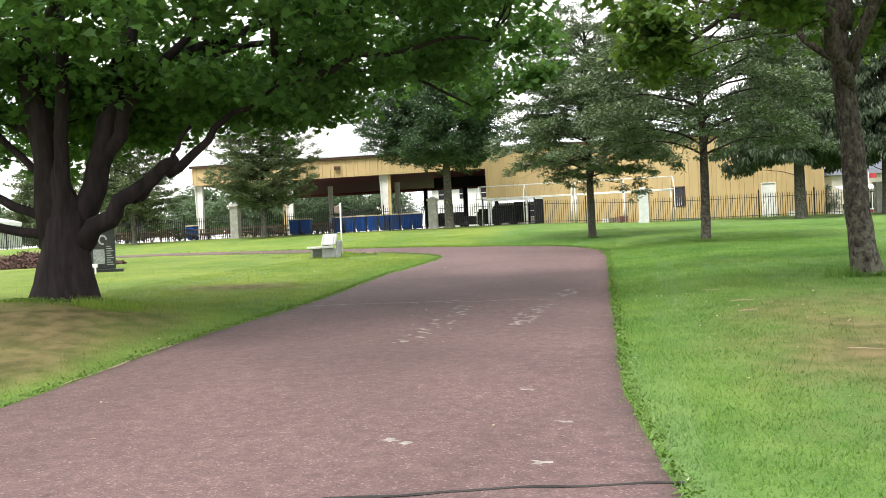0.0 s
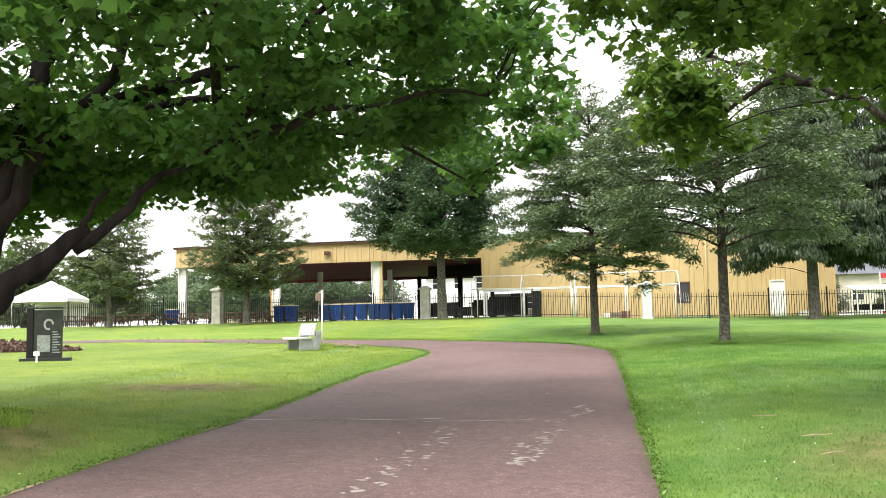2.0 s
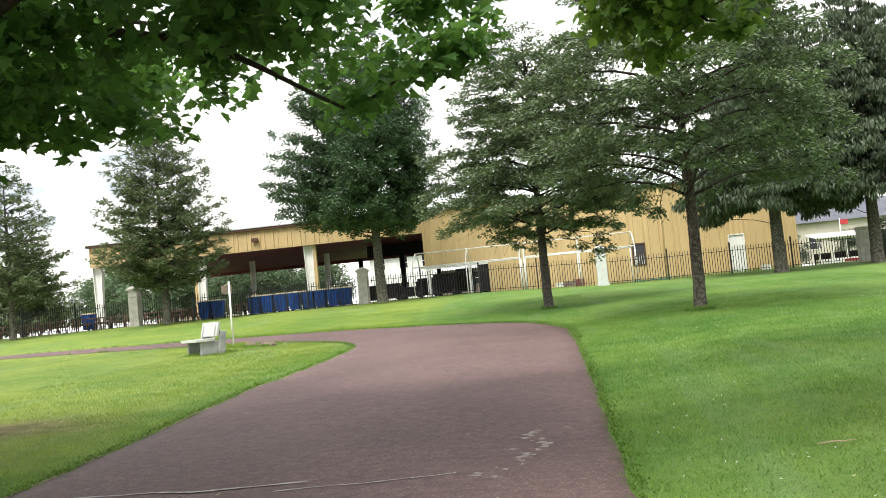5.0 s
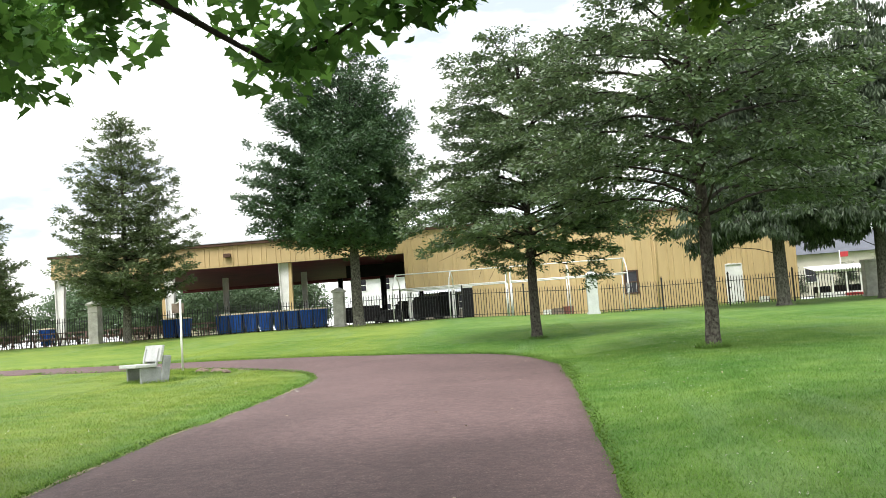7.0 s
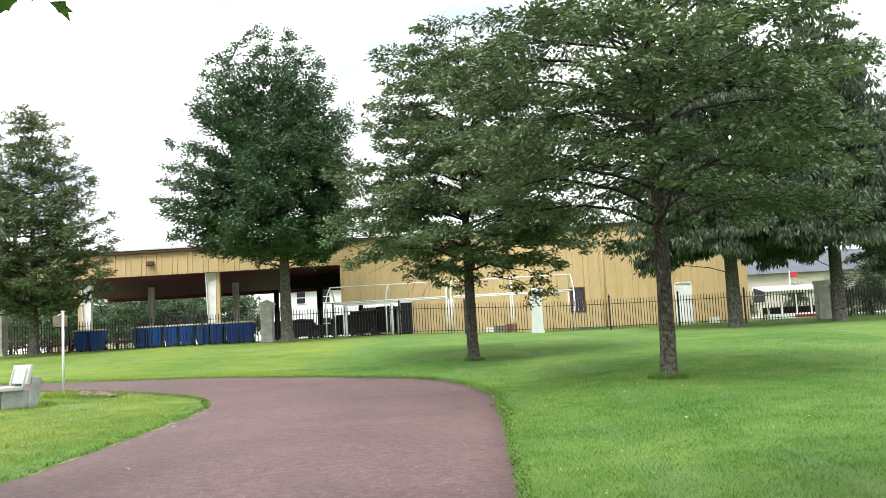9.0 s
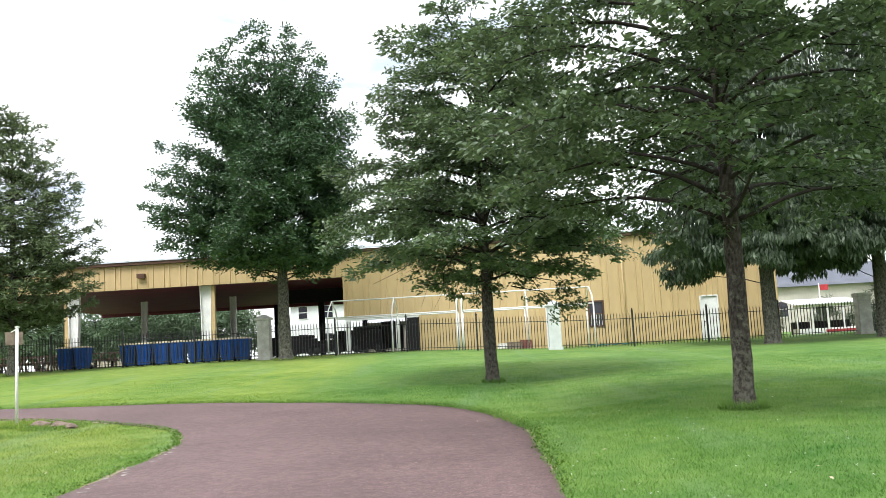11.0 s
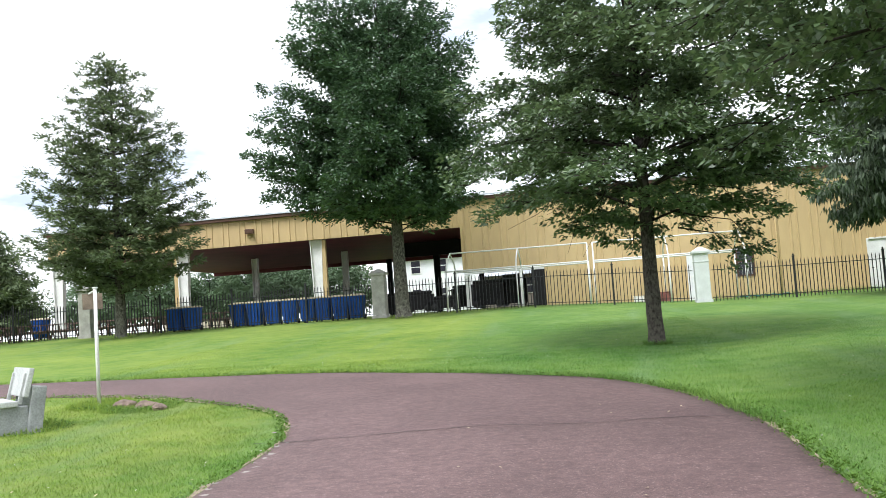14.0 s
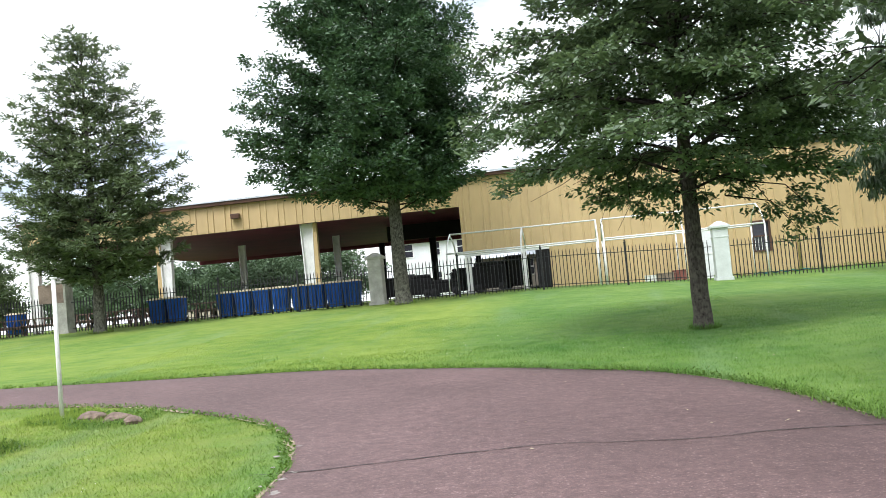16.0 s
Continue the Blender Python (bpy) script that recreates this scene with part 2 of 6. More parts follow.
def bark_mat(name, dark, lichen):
    """Furrowed dark bark, pale lichen blotches thickest on the lower stem; their fade upward also paints crown shade.
    """
    m = bpy.data.materials.new(name)
    m.use_nodes = True
    n, l = m.node_tree.nodes, m.node_tree.links
    b = n["Principled BSDF"]
    b.inputs["Roughness"].default_value, b.inputs["Specular IOR Level"].default_value = 0.95, 0.15
    co, mp = n.new("ShaderNodeTexCoord"), n.new("ShaderNodeMapping")
    mp.inputs["Scale"].default_value = (1, 1, 0.45)
    l.new(co.outputs["Object"], mp.inputs["Vector"])
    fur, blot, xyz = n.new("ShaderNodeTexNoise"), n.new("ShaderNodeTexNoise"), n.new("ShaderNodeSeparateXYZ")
    fur.inputs["Scale"].default_value, fur.inputs["Detail"].default_value = 22.0, 6.0
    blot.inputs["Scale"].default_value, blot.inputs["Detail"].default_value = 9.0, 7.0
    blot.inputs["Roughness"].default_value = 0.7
    l.new(mp.outputs["Vector"], fur.inputs["Vector"])
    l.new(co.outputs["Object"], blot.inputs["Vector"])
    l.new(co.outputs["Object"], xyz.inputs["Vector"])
    base = n.new("ShaderNodeValToRGB")
    base.color_ramp.elements[0].position, base.color_ramp.elements[1].position = 0.35, 0.68
    base.color_ramp.elements[0].color, base.color_ramp.elements[1].color = (*[c * 0.45 for c in dark], 1), (*[c * 1.7 for c in dark], 1)
    l.new(fur.outputs["Fac"], base.inputs["Fac"])
    # Thins the lichen upward, which also paints the stem darker under the crown.
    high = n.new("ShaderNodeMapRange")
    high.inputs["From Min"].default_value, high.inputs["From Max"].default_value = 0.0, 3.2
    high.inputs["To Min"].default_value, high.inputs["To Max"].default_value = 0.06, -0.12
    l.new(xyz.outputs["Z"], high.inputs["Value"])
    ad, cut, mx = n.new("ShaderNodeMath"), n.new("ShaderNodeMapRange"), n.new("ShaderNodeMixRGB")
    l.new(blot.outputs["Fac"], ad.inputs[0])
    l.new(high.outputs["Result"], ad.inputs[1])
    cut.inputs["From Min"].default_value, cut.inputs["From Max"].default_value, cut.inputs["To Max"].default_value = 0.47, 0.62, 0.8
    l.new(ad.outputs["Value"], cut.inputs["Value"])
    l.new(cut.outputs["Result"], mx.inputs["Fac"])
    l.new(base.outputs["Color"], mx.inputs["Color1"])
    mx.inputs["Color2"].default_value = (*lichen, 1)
    l.new(mx.outputs["Color"], b.inputs["Base Color"])
    bp = n.new("ShaderNodeBump")
    bp.inputs["Strength"].default_value, bp.inputs["Distance"].default_value = 1.0, 0.02
    l.new(fur.outputs["Fac"], bp.inputs["Height"])
    l.new(bp.outputs["Normal"], b.inputs["Normal"])
    return m


M_LAWN = ground_mat("lawn")
M_BLADE = ground_mat("grass_blade", True)
M_ROAD = asphalt_mat()
M_TAR = mat("tar_crack", (0.03, 0.028, 0.026), 0.8, 0.3, 6, 60, 0.3)
M_DIRT = mat("dry_verge_dirt", (0.28, 0.225, 0.16), 0.95, 0.4, 6, 40, 0.5)
M_LINE = mat("pale_line", (0.36, 0.34, 0.32), 0.9, 0.3, 14, 70, 0.1)
M_CHALK = mat("pale_scuff", (0.26, 0.235, 0.215), 0.9, 0.3, 14, 70, 0.1)
M_TAN = mat("tan_ribbed_metal", (0.51, 0.378, 0.195), 0.45, 0.05, 0.25, 3, 0.0, 0.0, None, 0.4, stretch=(1, 1, 0.25), grain_mix=0.15)
M_TANTRIM = mat("tan_trim", (0.52, 0.383, 0.195), 0.5, 0.06, 0.8, 6, 0.0, grain_mix=0.15)
M_BROWN = mat("brown_eave_trim", (0.085, 0.045, 0.03), 0.5, 0.2, 2, 20, 0.03)
M_MAROON = mat("maroon_ceiling", (0.115, 0.022, 0.033), 0.6, 0.25, 0.6, 15, 0.1)
M_ROOF = mat("pale_metal_roof", (0.6, 0.64, 0.68), 0.4, 0.1, 0.5, 10, 0.05, 0.2)
M_WHITE = mat("white_painted_steel", (0.72, 0.72, 0.7), 0.45, 0.1, 2.5, 25, 0.04)
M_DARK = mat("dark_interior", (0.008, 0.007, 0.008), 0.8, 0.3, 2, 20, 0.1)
M_IRON = mat("black_iron", (0.012, 0.014, 0.015), 0.5, 0.2, 5, 50, 0.05, 0.0, None, 0.4)
M_STONE = mat("grey_stone", (0.36, 0.355, 0.32), 0.85, 0.25, 3, 35, 0.35)
M_STONE_W = mat("whitewashed_stone", (0.5, 0.53, 0.51), 0.8, 0.1, 3, 35, 0.2)
M_BARK = mat("maple_bark", (0.019, 0.013, 0.0145), 0.95, 0.45, 5, 16, 1.0, stretch=(1, 1, 0.22), grain_mix=0.8)
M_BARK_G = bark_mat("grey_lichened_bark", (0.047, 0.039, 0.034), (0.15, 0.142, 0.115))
M_BARK_P = bark_mat("pale_grey_bark", (0.07, 0.066, 0.056), (0.2, 0.193, 0.16))
M_BARK_S = bark_mat("smooth_brown_bark", (0.052, 0.045, 0.039), (0.1, 0.092, 0.076))
M_TWIG = mat("dark_branch_bark", (0.03, 0.024, 0.021), 0.95, 0.4, 4, 26, 0.8)
M_MAPLE = leaf_mat("maple_leaf", (0.042, 0.115, 0.03), (0.112, 0.25, 0.064), 0.5)
M_MAPLE2 = leaf_mat("norway_leaf", (0.042, 0.108, 0.026), (0.135, 0.235, 0.05), 0.5)
M_ZELK = leaf_mat("grey_green_leaf", (0.027, 0.062, 0.026), (0.14, 0.21, 0.09), 0.3, 0.085)
M_PEAR = leaf_mat("deep_green_leaf", (0.018, 0.052, 0.023), (0.085, 0.155, 0.07), 0.2, 0.06)
M_CEDAR = leaf_mat("cedar_spray", (0.05, 0.08, 0.04), (0.18, 0.232, 0.115), 0.22)
M_SPRUCE = leaf_mat("spruce_needles", (0.034, 0.055, 0.036), (0.125, 0.165, 0.1), 0.25)
M_FAR = leaf_mat("far_foliage", (0.075, 0.13, 0.07), (0.15, 0.22, 0.12), 0.25)


# ---- mesh helpers ----
def mesh_from(name, verts, faces, material, smooth=False):
    me = bpy.data.meshes.new(name)
    me.from_pydata([tuple(v) for v in verts], [], [tuple(f) for f in faces])
    if material:
        me.materials.append(material)
    if smooth:
        me.polygons.foreach_set("use_smooth", [True] * len(me.polygons))
    me.update()
    return me


def part(name, bm, material, parent=None, label=""):
    """Links a bmesh, or a mesh, as one object under a thing."""
    if isinstance(bm, bmesh.types.BMesh):
        me = bpy.data.meshes.new(name)
        bm.to_mesh(me)
        bm.free()
        me.materials.append(material)
    else:
        me = bm
    ob = new(name, me)
    ob.parent = parent
    if label:
        ob["label"] = label
    return ob


def thing(name, label, category, group="", m=None, kind=""):
    ob = new(name)
    ob.matrix_world = m if m is not None else Matrix()
    return tagged(ob, label, category, group, kind)


def box(bm, x0, x1, y0, y1, z0, z1, bev=0.0, m=None):
    """Adds a box, with edges rounded by bev, turned by m."""
    r = bmesh.ops.create_cube(bm, size=1.0)
    vs = r["verts"]
    for v in vs:
        v.co = Vector((x0 + (v.co.x + 0.5) * (x1 - x0), y0 + (v.co.y + 0.5) * (y1 - y0), z0 + (v.co.z + 0.5) * (z1 - z0)))
    if bev:
        es = list({e for v in vs for e in v.link_edges})
        r2 = bmesh.ops.bevel(bm, geom=es, offset=bev, segments=2, affect="EDGES", profile=0.6)
        vs = list({v for f in r2["faces"] for v in f.verts} | {v for v in vs if v.is_valid})
    if m is not None:
        bmesh.ops.transform(bm, matrix=m, verts=[v for v in vs if v.is_valid])
    return bm


def boxes(*specs):
    bm = bmesh.new()
    for s in specs:
        box(bm, *s)
    return bm


def tube_data(points, radii, sides=8):
    """Rings round a bent line, closed at the ends: verts and faces."""
    P = np.array(points, float)
    R = np.array(radii, float)
    T = np.gradient(P, axis=0)
    T /= np.linalg.norm(T, axis=1)[:, None] + 1e-9
    ref = np.where(np.abs(T[:, 2:3]) < 0.9, np.array([[0, 0, 1.0]]), np.array([[1.0, 0, 0]]))
    if np.mean(np.abs(T[:, 2])) > 0.6:
        ref = np.tile(np.array([[1.0, 0.02, 0]]), (len(P), 1))
    else:
        ref = np.tile(np.array([[0.02, 0.01, 1.0]]), (len(P), 1))
    U = np.cross(T, ref)
    U /= np.linalg.norm(U, axis=1)[:, None] + 1e-9
    V = np.cross(T, U)
    a = np.linspace(0, 2 * np.pi, sides, endpoint=False)
    ring = np.cos(a)[None, :, None] * U[:, None, :] + np.sin(a)[None, :, None] * V[:, None, :]
    verts = (P[:, None, :] + R[:, None, None] * ring).reshape(-1, 3)
    faces = []
    for i in range(len(P) - 1):
        for j in range(sides):
            k = (j + 1) % sides
            faces.append((i * sides + j, i * sides + k, (i + 1) * sides + k, (i + 1) * sides + j))
    faces.append(tuple(range(sides))[::-1])
    faces.append(tuple(range((len(P) - 1) * sides, len(P) * sides)))
    return verts, faces


def tubes(name, lines, material, sides=8, smooth=True):
    """One mesh of several tubes: lines of (points, radii)."""
    V, F, o = [], [], 0
    for pts, rad in lines:
        v, f = tube_data(pts, rad, sides)
        V.append(v)
        F += [tuple(i + o for i in q) for q in f]
        o += len(v)
    return mesh_from(name, np.concatenate(V), F, material, smooth)


def bar(p, q, r):
    return ([p, [(a + b) / 2 for a, b in zip(p, q)], q], [r, r, r])


def fast_mesh(name, verts, k, material):
    """A mesh of many separate polygons of k corners each."""
    n = len(verts) // k
    me = bpy.data.meshes.new(name)
    me.vertices.add(n * k)
    me.vertices.foreach_set("co", verts.astype(np.float32).ravel())
    me.loops.add(n * k)
    me.loops.foreach_set("vertex_index", np.arange(n * k, dtype=np.int32))
    me.polygons.add(n)
    me.polygons.foreach_set("loop_start", np.arange(0, n * k, k, dtype=np.int32))
    me.polygons.foreach_set("loop_total", np.full(n, k, dtype=np.int32))
    me.materials.append(material)
    me.update(calc_edges=True)
    return me


# ---- lie of the land ----
LAND_Y = [-40, -10, 0, 6, 13, 19, 24, 33, 43, 50, 57, 60, 66, 80, 300]
LAND_Z = [-1.6, -0.42, 0, 0.24, 0.49, 0.70, 0.84, 0.98, 1.36, 1.78, 2.22, 2.34, 2.38, 2.4, 2.4]


def ease(a, b, v):
    t = np.clip((v - a) / (b - a), 0, 1)
    return t * t * (3 - 2 * t)


def land(x, y):
    """Height of the ground."""
    x, y = np.asarray(x, float), np.asarray(y, float)
    z = sum(np.interp(y + k * 1.2, LAND_Y, LAND_Z) for k in (-2, -1, 0, 1, 2)) / 5
    z = z + np.minimum(0.022 * np.maximum(0, -x - 5.6), 0.3) * ease(50, 38, y) * ease(-4, 6, y)
    z = z + 0.5 * np.exp(-((x + 8.4) / 2.3) ** 2 - ((y - 11.9) / 3.0) ** 2)
    z = z + 0.16 * ease(0.3, 3, x) * ease(8, 18, y) * ease(48, 36, y)
    return z - 0.34 * ease(-6, 6, x) * ease(46, 58, y)


def dry_and_shade(x, y):
    """How worn the turf is, with some painted tree shade mixed in: 0 green, 1 bare."""
    d = 1.0 * np.exp(-((x + 7.4) / 1.9) ** 2 - ((y - 9.6) / 2.2) ** 2)
    d = d + 0.8 * np.exp(-((x + 7.6) / 1.6) ** 2 - ((y - 11.6) / 1.6) ** 2)
    d = d + 1.0 * np.exp(-((x + 8.1) / 1.2) ** 2 - ((y - 19.7) / 0.75) ** 2)
    # Brown patch right of the drive, made wider and stronger to paint in tree shade.
    d = d + 1.05 * np.exp(-((x - 3.0) / 1.75) ** 2 - ((y - 10.2) / 4.6) ** 2)
    d = d * (0.8 + 0.3 * np.sin(2.3 * x + 1.1 * np.sin(1.7 * y)) * np.sin(1.9 * y + 1.3 * np.sin(2.1 * x)))
    d = d + 0.25 * ease(-5.4, -6.4, x) * ease(40, 35, y) * ease(3, 8, y)
    return np.clip(d, 0, 1)


def road_side(y):
    """The straight road's two edges at y."""
    return -5.3 - 0.12 * np.sin(y * 0.31), 0.09 + 0.3 * ease(9, 4, y)

# ---- ground and road ----
def axis(fine0, fine1, step, lo, hi):
    mid = np.arange(fine0, fine1 + step / 2, step)
    grow = step * 1.25 ** np.arange(1, 60)
    left, right = fine0 - np.cumsum(grow), fine1 + np.cumsum(grow)
    return np.concatenate([[lo], left[left > lo][::-1], mid, right[right < hi], [hi]])


gx, gy = axis(-26, 22, 0.35, -2500, 2500), axis(-4, 64, 0.35, -1500, 3500)
GX, GY = np.meshgrid(gx, gy)
GZ = land(GX, GY)
nx, ny = len(gx), len(gy)
idx = np.arange(nx * ny).reshape(ny, nx)
quads = np.stack([idx[:-1, :-1], idx[:-1, 1:], idx[1:, 1:], idx[1:, :-1]], -1).reshape(-1, 4)
g_me = mesh_from("ground", np.stack([GX, GY, GZ], -1).reshape(-1, 3), quads.tolist(), M_LAWN, True)
dry_at = g_me.attributes.new("dry", "FLOAT", "POINT")
dry_at.data.foreach_set("value", dry_and_shade(GX, GY).ravel().astype(np.float32))
ground = tagged(new("ground", g_me), "mown green lawn with worn brown patches rising gently to the fence", "lawn", kind="structure")

OUTER = [(0.09, 24), (0.09, 27), (0.05, 29), (0.0, 31.4), (-0.3, 33), (-0.75, 34.6), (-1.6, 36.2), (-2.7, 37.2), (-4.9, 38.7), (-7.6, 39.6), (-10.4, 39.7), (-13.5, 39.7), (-20, 39.8), (-60, 41)]
INNER = [(-5.3, 24), (-5.35, 27), (-5.42, 29), (-5.6, 31.5), (-5.9, 32.6), (-6.35, 33.7), (-7.1, 34.6), (-8.3, 35.5), (-9.6, 36.3), (-11.3, 36.8), (-13.0, 37.0), (-15.5, 37.2), (-20, 37.4), (-60, 38.6)]


def smooth_line(pts, n):
    """A curve through the points, n samples a stretch."""
    P = [Vector((*p, 0)) for p in pts]
    P = [2 * P[0] - P[1], *P, 2 * P[-1] - P[-2]]
    out = []
    for i in range(1, len(P) - 2):
        for k in range(n):
            t = k / n
            a, b, c, d = P[i - 1], P[i], P[i + 1], P[i + 2]
            out.append(0.5 * (2 * b + (c - a) * t + (2 * a - 5 * b + 4 * c - d) * t * t + (3 * b - a - 3 * c + d) * t ** 3))
    out.append(P[-2])
    return np.array([(v.x, v.y) for v in out])


def build_road():
    ys = np.arange(-30, 24, 0.4)
    l0, r0 = road_side(ys)
    left = np.concatenate([np.stack([l0, ys], 1), smooth_line(INNER, 8)])
    right = np.concatenate([np.stack([r0, ys], 1), smooth_line(OUTER, 8)])
    wob = np.array([noise.noise(Vector((p[0] * 1.7, p[1] * 1.7, 3.1))) for p in left])
    left[:, 0] += 0.05 * wob
    wob = np.array([noise.noise(Vector((p[0] * 1.7, p[1] * 1.7, 7.7))) for p in right])
    right[:, 0] += 0.05 * wob
    cols = 15
    u = np.linspace(0, 1, cols)
    V = left[:, None, :] * (1 - u)[None, :, None] + right[:, None, :] * u[None, :, None]
    Z = land(V[..., 0], V[..., 1]) + 0.012 + 0.03 * (1 - (2 * u - 1) ** 2)[None, :]
    top = np.concatenate([V, Z[..., None]], -1)
    lo = top.copy()
    verts = top.reshape(-1, 3)
    n = len(left)
    ids = np.arange(n * cols).reshape(n, cols)
    faces = np.stack([ids[:-1, :-1], ids[:-1, 1:], ids[1:, 1:], ids[1:, :-1]], -1).reshape(-1, 4).tolist()
    skirt = []
    for c, sgn in ((0, -0.03), (cols - 1, 0.03)):
        base_i = len(verts) + len(skirt)
        for i in range(n):
            p = top[i, c]
            skirt.append((p[0] + sgn, p[1], p[2] - 0.08))
        for i in range(n - 1):
            q = [ids[i, c], base_i + i, base_i + i + 1, ids[i + 1, c]]
            faces.append(q if c else q[::-1])
    verts = np.concatenate([verts, np.array(skirt)])
    return tagged(new("road", mesh_from("road", verts, faces, M_ROAD, True)), "reddish brown asphalt drive curving away past the lawn", "road", kind="structure")


road = build_road()


EDGE_LINES = (smooth_line(INNER, 20), smooth_line(OUTER, 20))


def road_z(x, y):
    if y < 31:
        u = np.clip((x + 5.35) / 5.45, 0, 1)
    else:
        a, b = (np.min(np.hypot(q[:, 0] - x, q[:, 1] - y)) for q in EDGE_LINES)
        u = a / (a + b)
    return float(land(x, y)) + 0.012 + 0.03 * (1 - (2 * u - 1) ** 2)


def crack(pts, width, material, name, label, broken=False):
    """A thin wandering strip laid on the road."""
    L = smooth_line(pts, 14)
    V, F = [], []
    for i, (x, y) in enumerate(L):
        dx, dy = L[min(i + 1, len(L) - 1)] - L[max(i - 1, 0)]
        d = math.hypot(dx, dy) + 1e-9
        w = width * (0.55 + 0.9 * abs(noise.noise(Vector((x * 3, y * 3, 1.3)))))
        if broken:
            w = width * max(0.02, 0.45 + 1.6 * noise.noise(Vector((x * 1.9, y * 1.9, 4.3))))
        s = 0.05 * noise.noise(Vector((x * 2.3, y * 2.3, 9.0)))
        for k in (-1, 1):
            V.append((x - dy / d * (k * w + s), y + dx / d * (k * w + s), road_z(x, y) + (0.002 if broken else 0.006)))
    for i in range(len(L) - 1):
        F.append((2 * i, 2 * i + 2, 2 * i + 3, 2 * i + 1))
    return part(name, mesh_from(name, V, F, material), None, road, label)


crack([(-5.9, 31.48), (-4.58, 31.65), (-3.3, 31.9), (-2.0, 31.76), (-1.0, 31.95), (-0.2, 31.98)], 0.012, M_TAR, "crack", "dark paving joint across the drive")
crack([(-1.6, 5.35), (-0.9, 5.5), (-0.3, 5.65), (0.38, 5.72)], 0.03, M_TAR, "crack", "dark tarred joint")
crack([(-5.3, 15.25), (-4.2, 15.3), (-3.27, 15.2), (-2.4, 15.25)], 0.03, M_LINE, "chalk_line", "pale line across the drive")
crack([(-2.6, 15.0), (-1.74, 15.09), (-1.2, 15.2)], 0.02, M_LINE, "chalk_line", "pale line across the drive")


# Dark strip painted for the grass lip's shadow, with soil in the same colour.
M_LIP = mat("lip_shadow_soil", (0.045, 0.036, 0.024), 0.95, 0.4, 6, 40, 0.5)
crack([(x + 0.03, y + 0.03) for x, y in OUTER[4:13]], 0.03, M_LIP, "shadow_soil_lip", "dark strip along the drive's far edge, lip shadow and soil in one colour", True)
verge_y = [6 + 1.5 * k for k in range(13)]
crack([(float(road_side(v)[0]) - 0.03, v) for v in verge_y], 0.03, M_DIRT, "verge", "pale dry dirt along the drive's edge", True)
crack([(x - 0.01, y - 0.01) for x, y in INNER[:10]], 0.045, M_DIRT, "verge", "pale dry dirt along the drive's edge", True)
crack([(x + 0.02, y) for x, y in OUTER[1:7]], 0.035, M_DIRT, "verge", "pale dry dirt along the drive's edge", True)


def scuff(x, y, r, turn):
    """One pale scuffed patch, irregular and flat, on the road."""
    V = [(x, y, road_z(x, y) + 0.004)]
    for k in range(9):
        a = 2 * math.pi * k / 9
        rr = r * random.uniform(0.25, 1.2)
        px, py = 1.0 * rr * math.cos(a), 1.4 * rr * math.sin(a)
        X, Y = x + px * math.cos(turn) - py * math.sin(turn), y + px * math.sin(turn) + py * math.cos(turn)
        V.append((X, Y, road_z(X, Y) + 0.003))
    part("scuff_mark", mesh_from("scuff_mark", V, [(0, 1 + k, 1 + (k + 1) % 9) for k in range(9)], M_CHALK), None, road)


rng = random.Random(4)
for (x0, y0), (x1, y1), cnt in (((-2.35, 10.9), (-2.1, 14.6), 46), ((-1.15, 12.2), (-0.98, 14.4), 46), ((-0.95, 15.0), (-0.4, 16.9), 24)):
    for k in range(cnt):
        f = (k + rng.uniform(-0.3, 0.3)) / cnt
        random.seed(k * 7 + cnt)
        scuff(x0 + (x1 - x0) * f + rng.uniform(-0.17, 0.17), y0 + (y1 - y0) * f, rng.uniform(0.015, 0.058), rng.uniform(0.2, 2.2))
for x, y in ((-1.51, 6.57), (-1.38, 6.5), (-0.45, 6.1), (-0.7, 8.2), (-0.35, 7.1)):
    scuff(x, y, 0.06, 1.2)
random.seed(1)

# ---- building ----
YW, XL, XO, XD, XR = 66.2, -31.35, -8.22, -4.15, 15.2
Z_EAVE, Z_FASCIA, Z_LOW, Z_FLOOR = 7.95, 6.62, 4.28, 2.0
hall = thing("barn_hall", "long tan ribbed-metal hall with an open pavilion end", "building")
WIN, DOOR = (5.11, 5.88, 3.13, 4.47), (11.1, 12.06, 2.02, 4.45)


def ribbed(x0, x1, z0, z1, y):
    """A sheet with upright ribs every 0.31 m."""
    pitch, rib, deep = 0.31, 0.05, 0.045
    xs = [(x0, 0.0)]
    k = math.ceil(x0 / pitch)
    while k * pitch < x1:
        c = k * pitch
        for dx, d in ((-rib, 0.0), (-rib * 0.5, deep), (rib * 0.5, deep), (rib, 0.0)):
            if x0 < c + dx < x1:
                xs.append((c + dx, d))
        k += 1
    xs.append((x1, 0.0))
    V = [(x, y - d, z) for z in (z0, z1) for x, d in xs]
    n = len(xs)
    return mesh_from("wall_panel", V, [(i, i + 1, n + i + 1, n + i) for i in range(n - 1)], M_TAN)


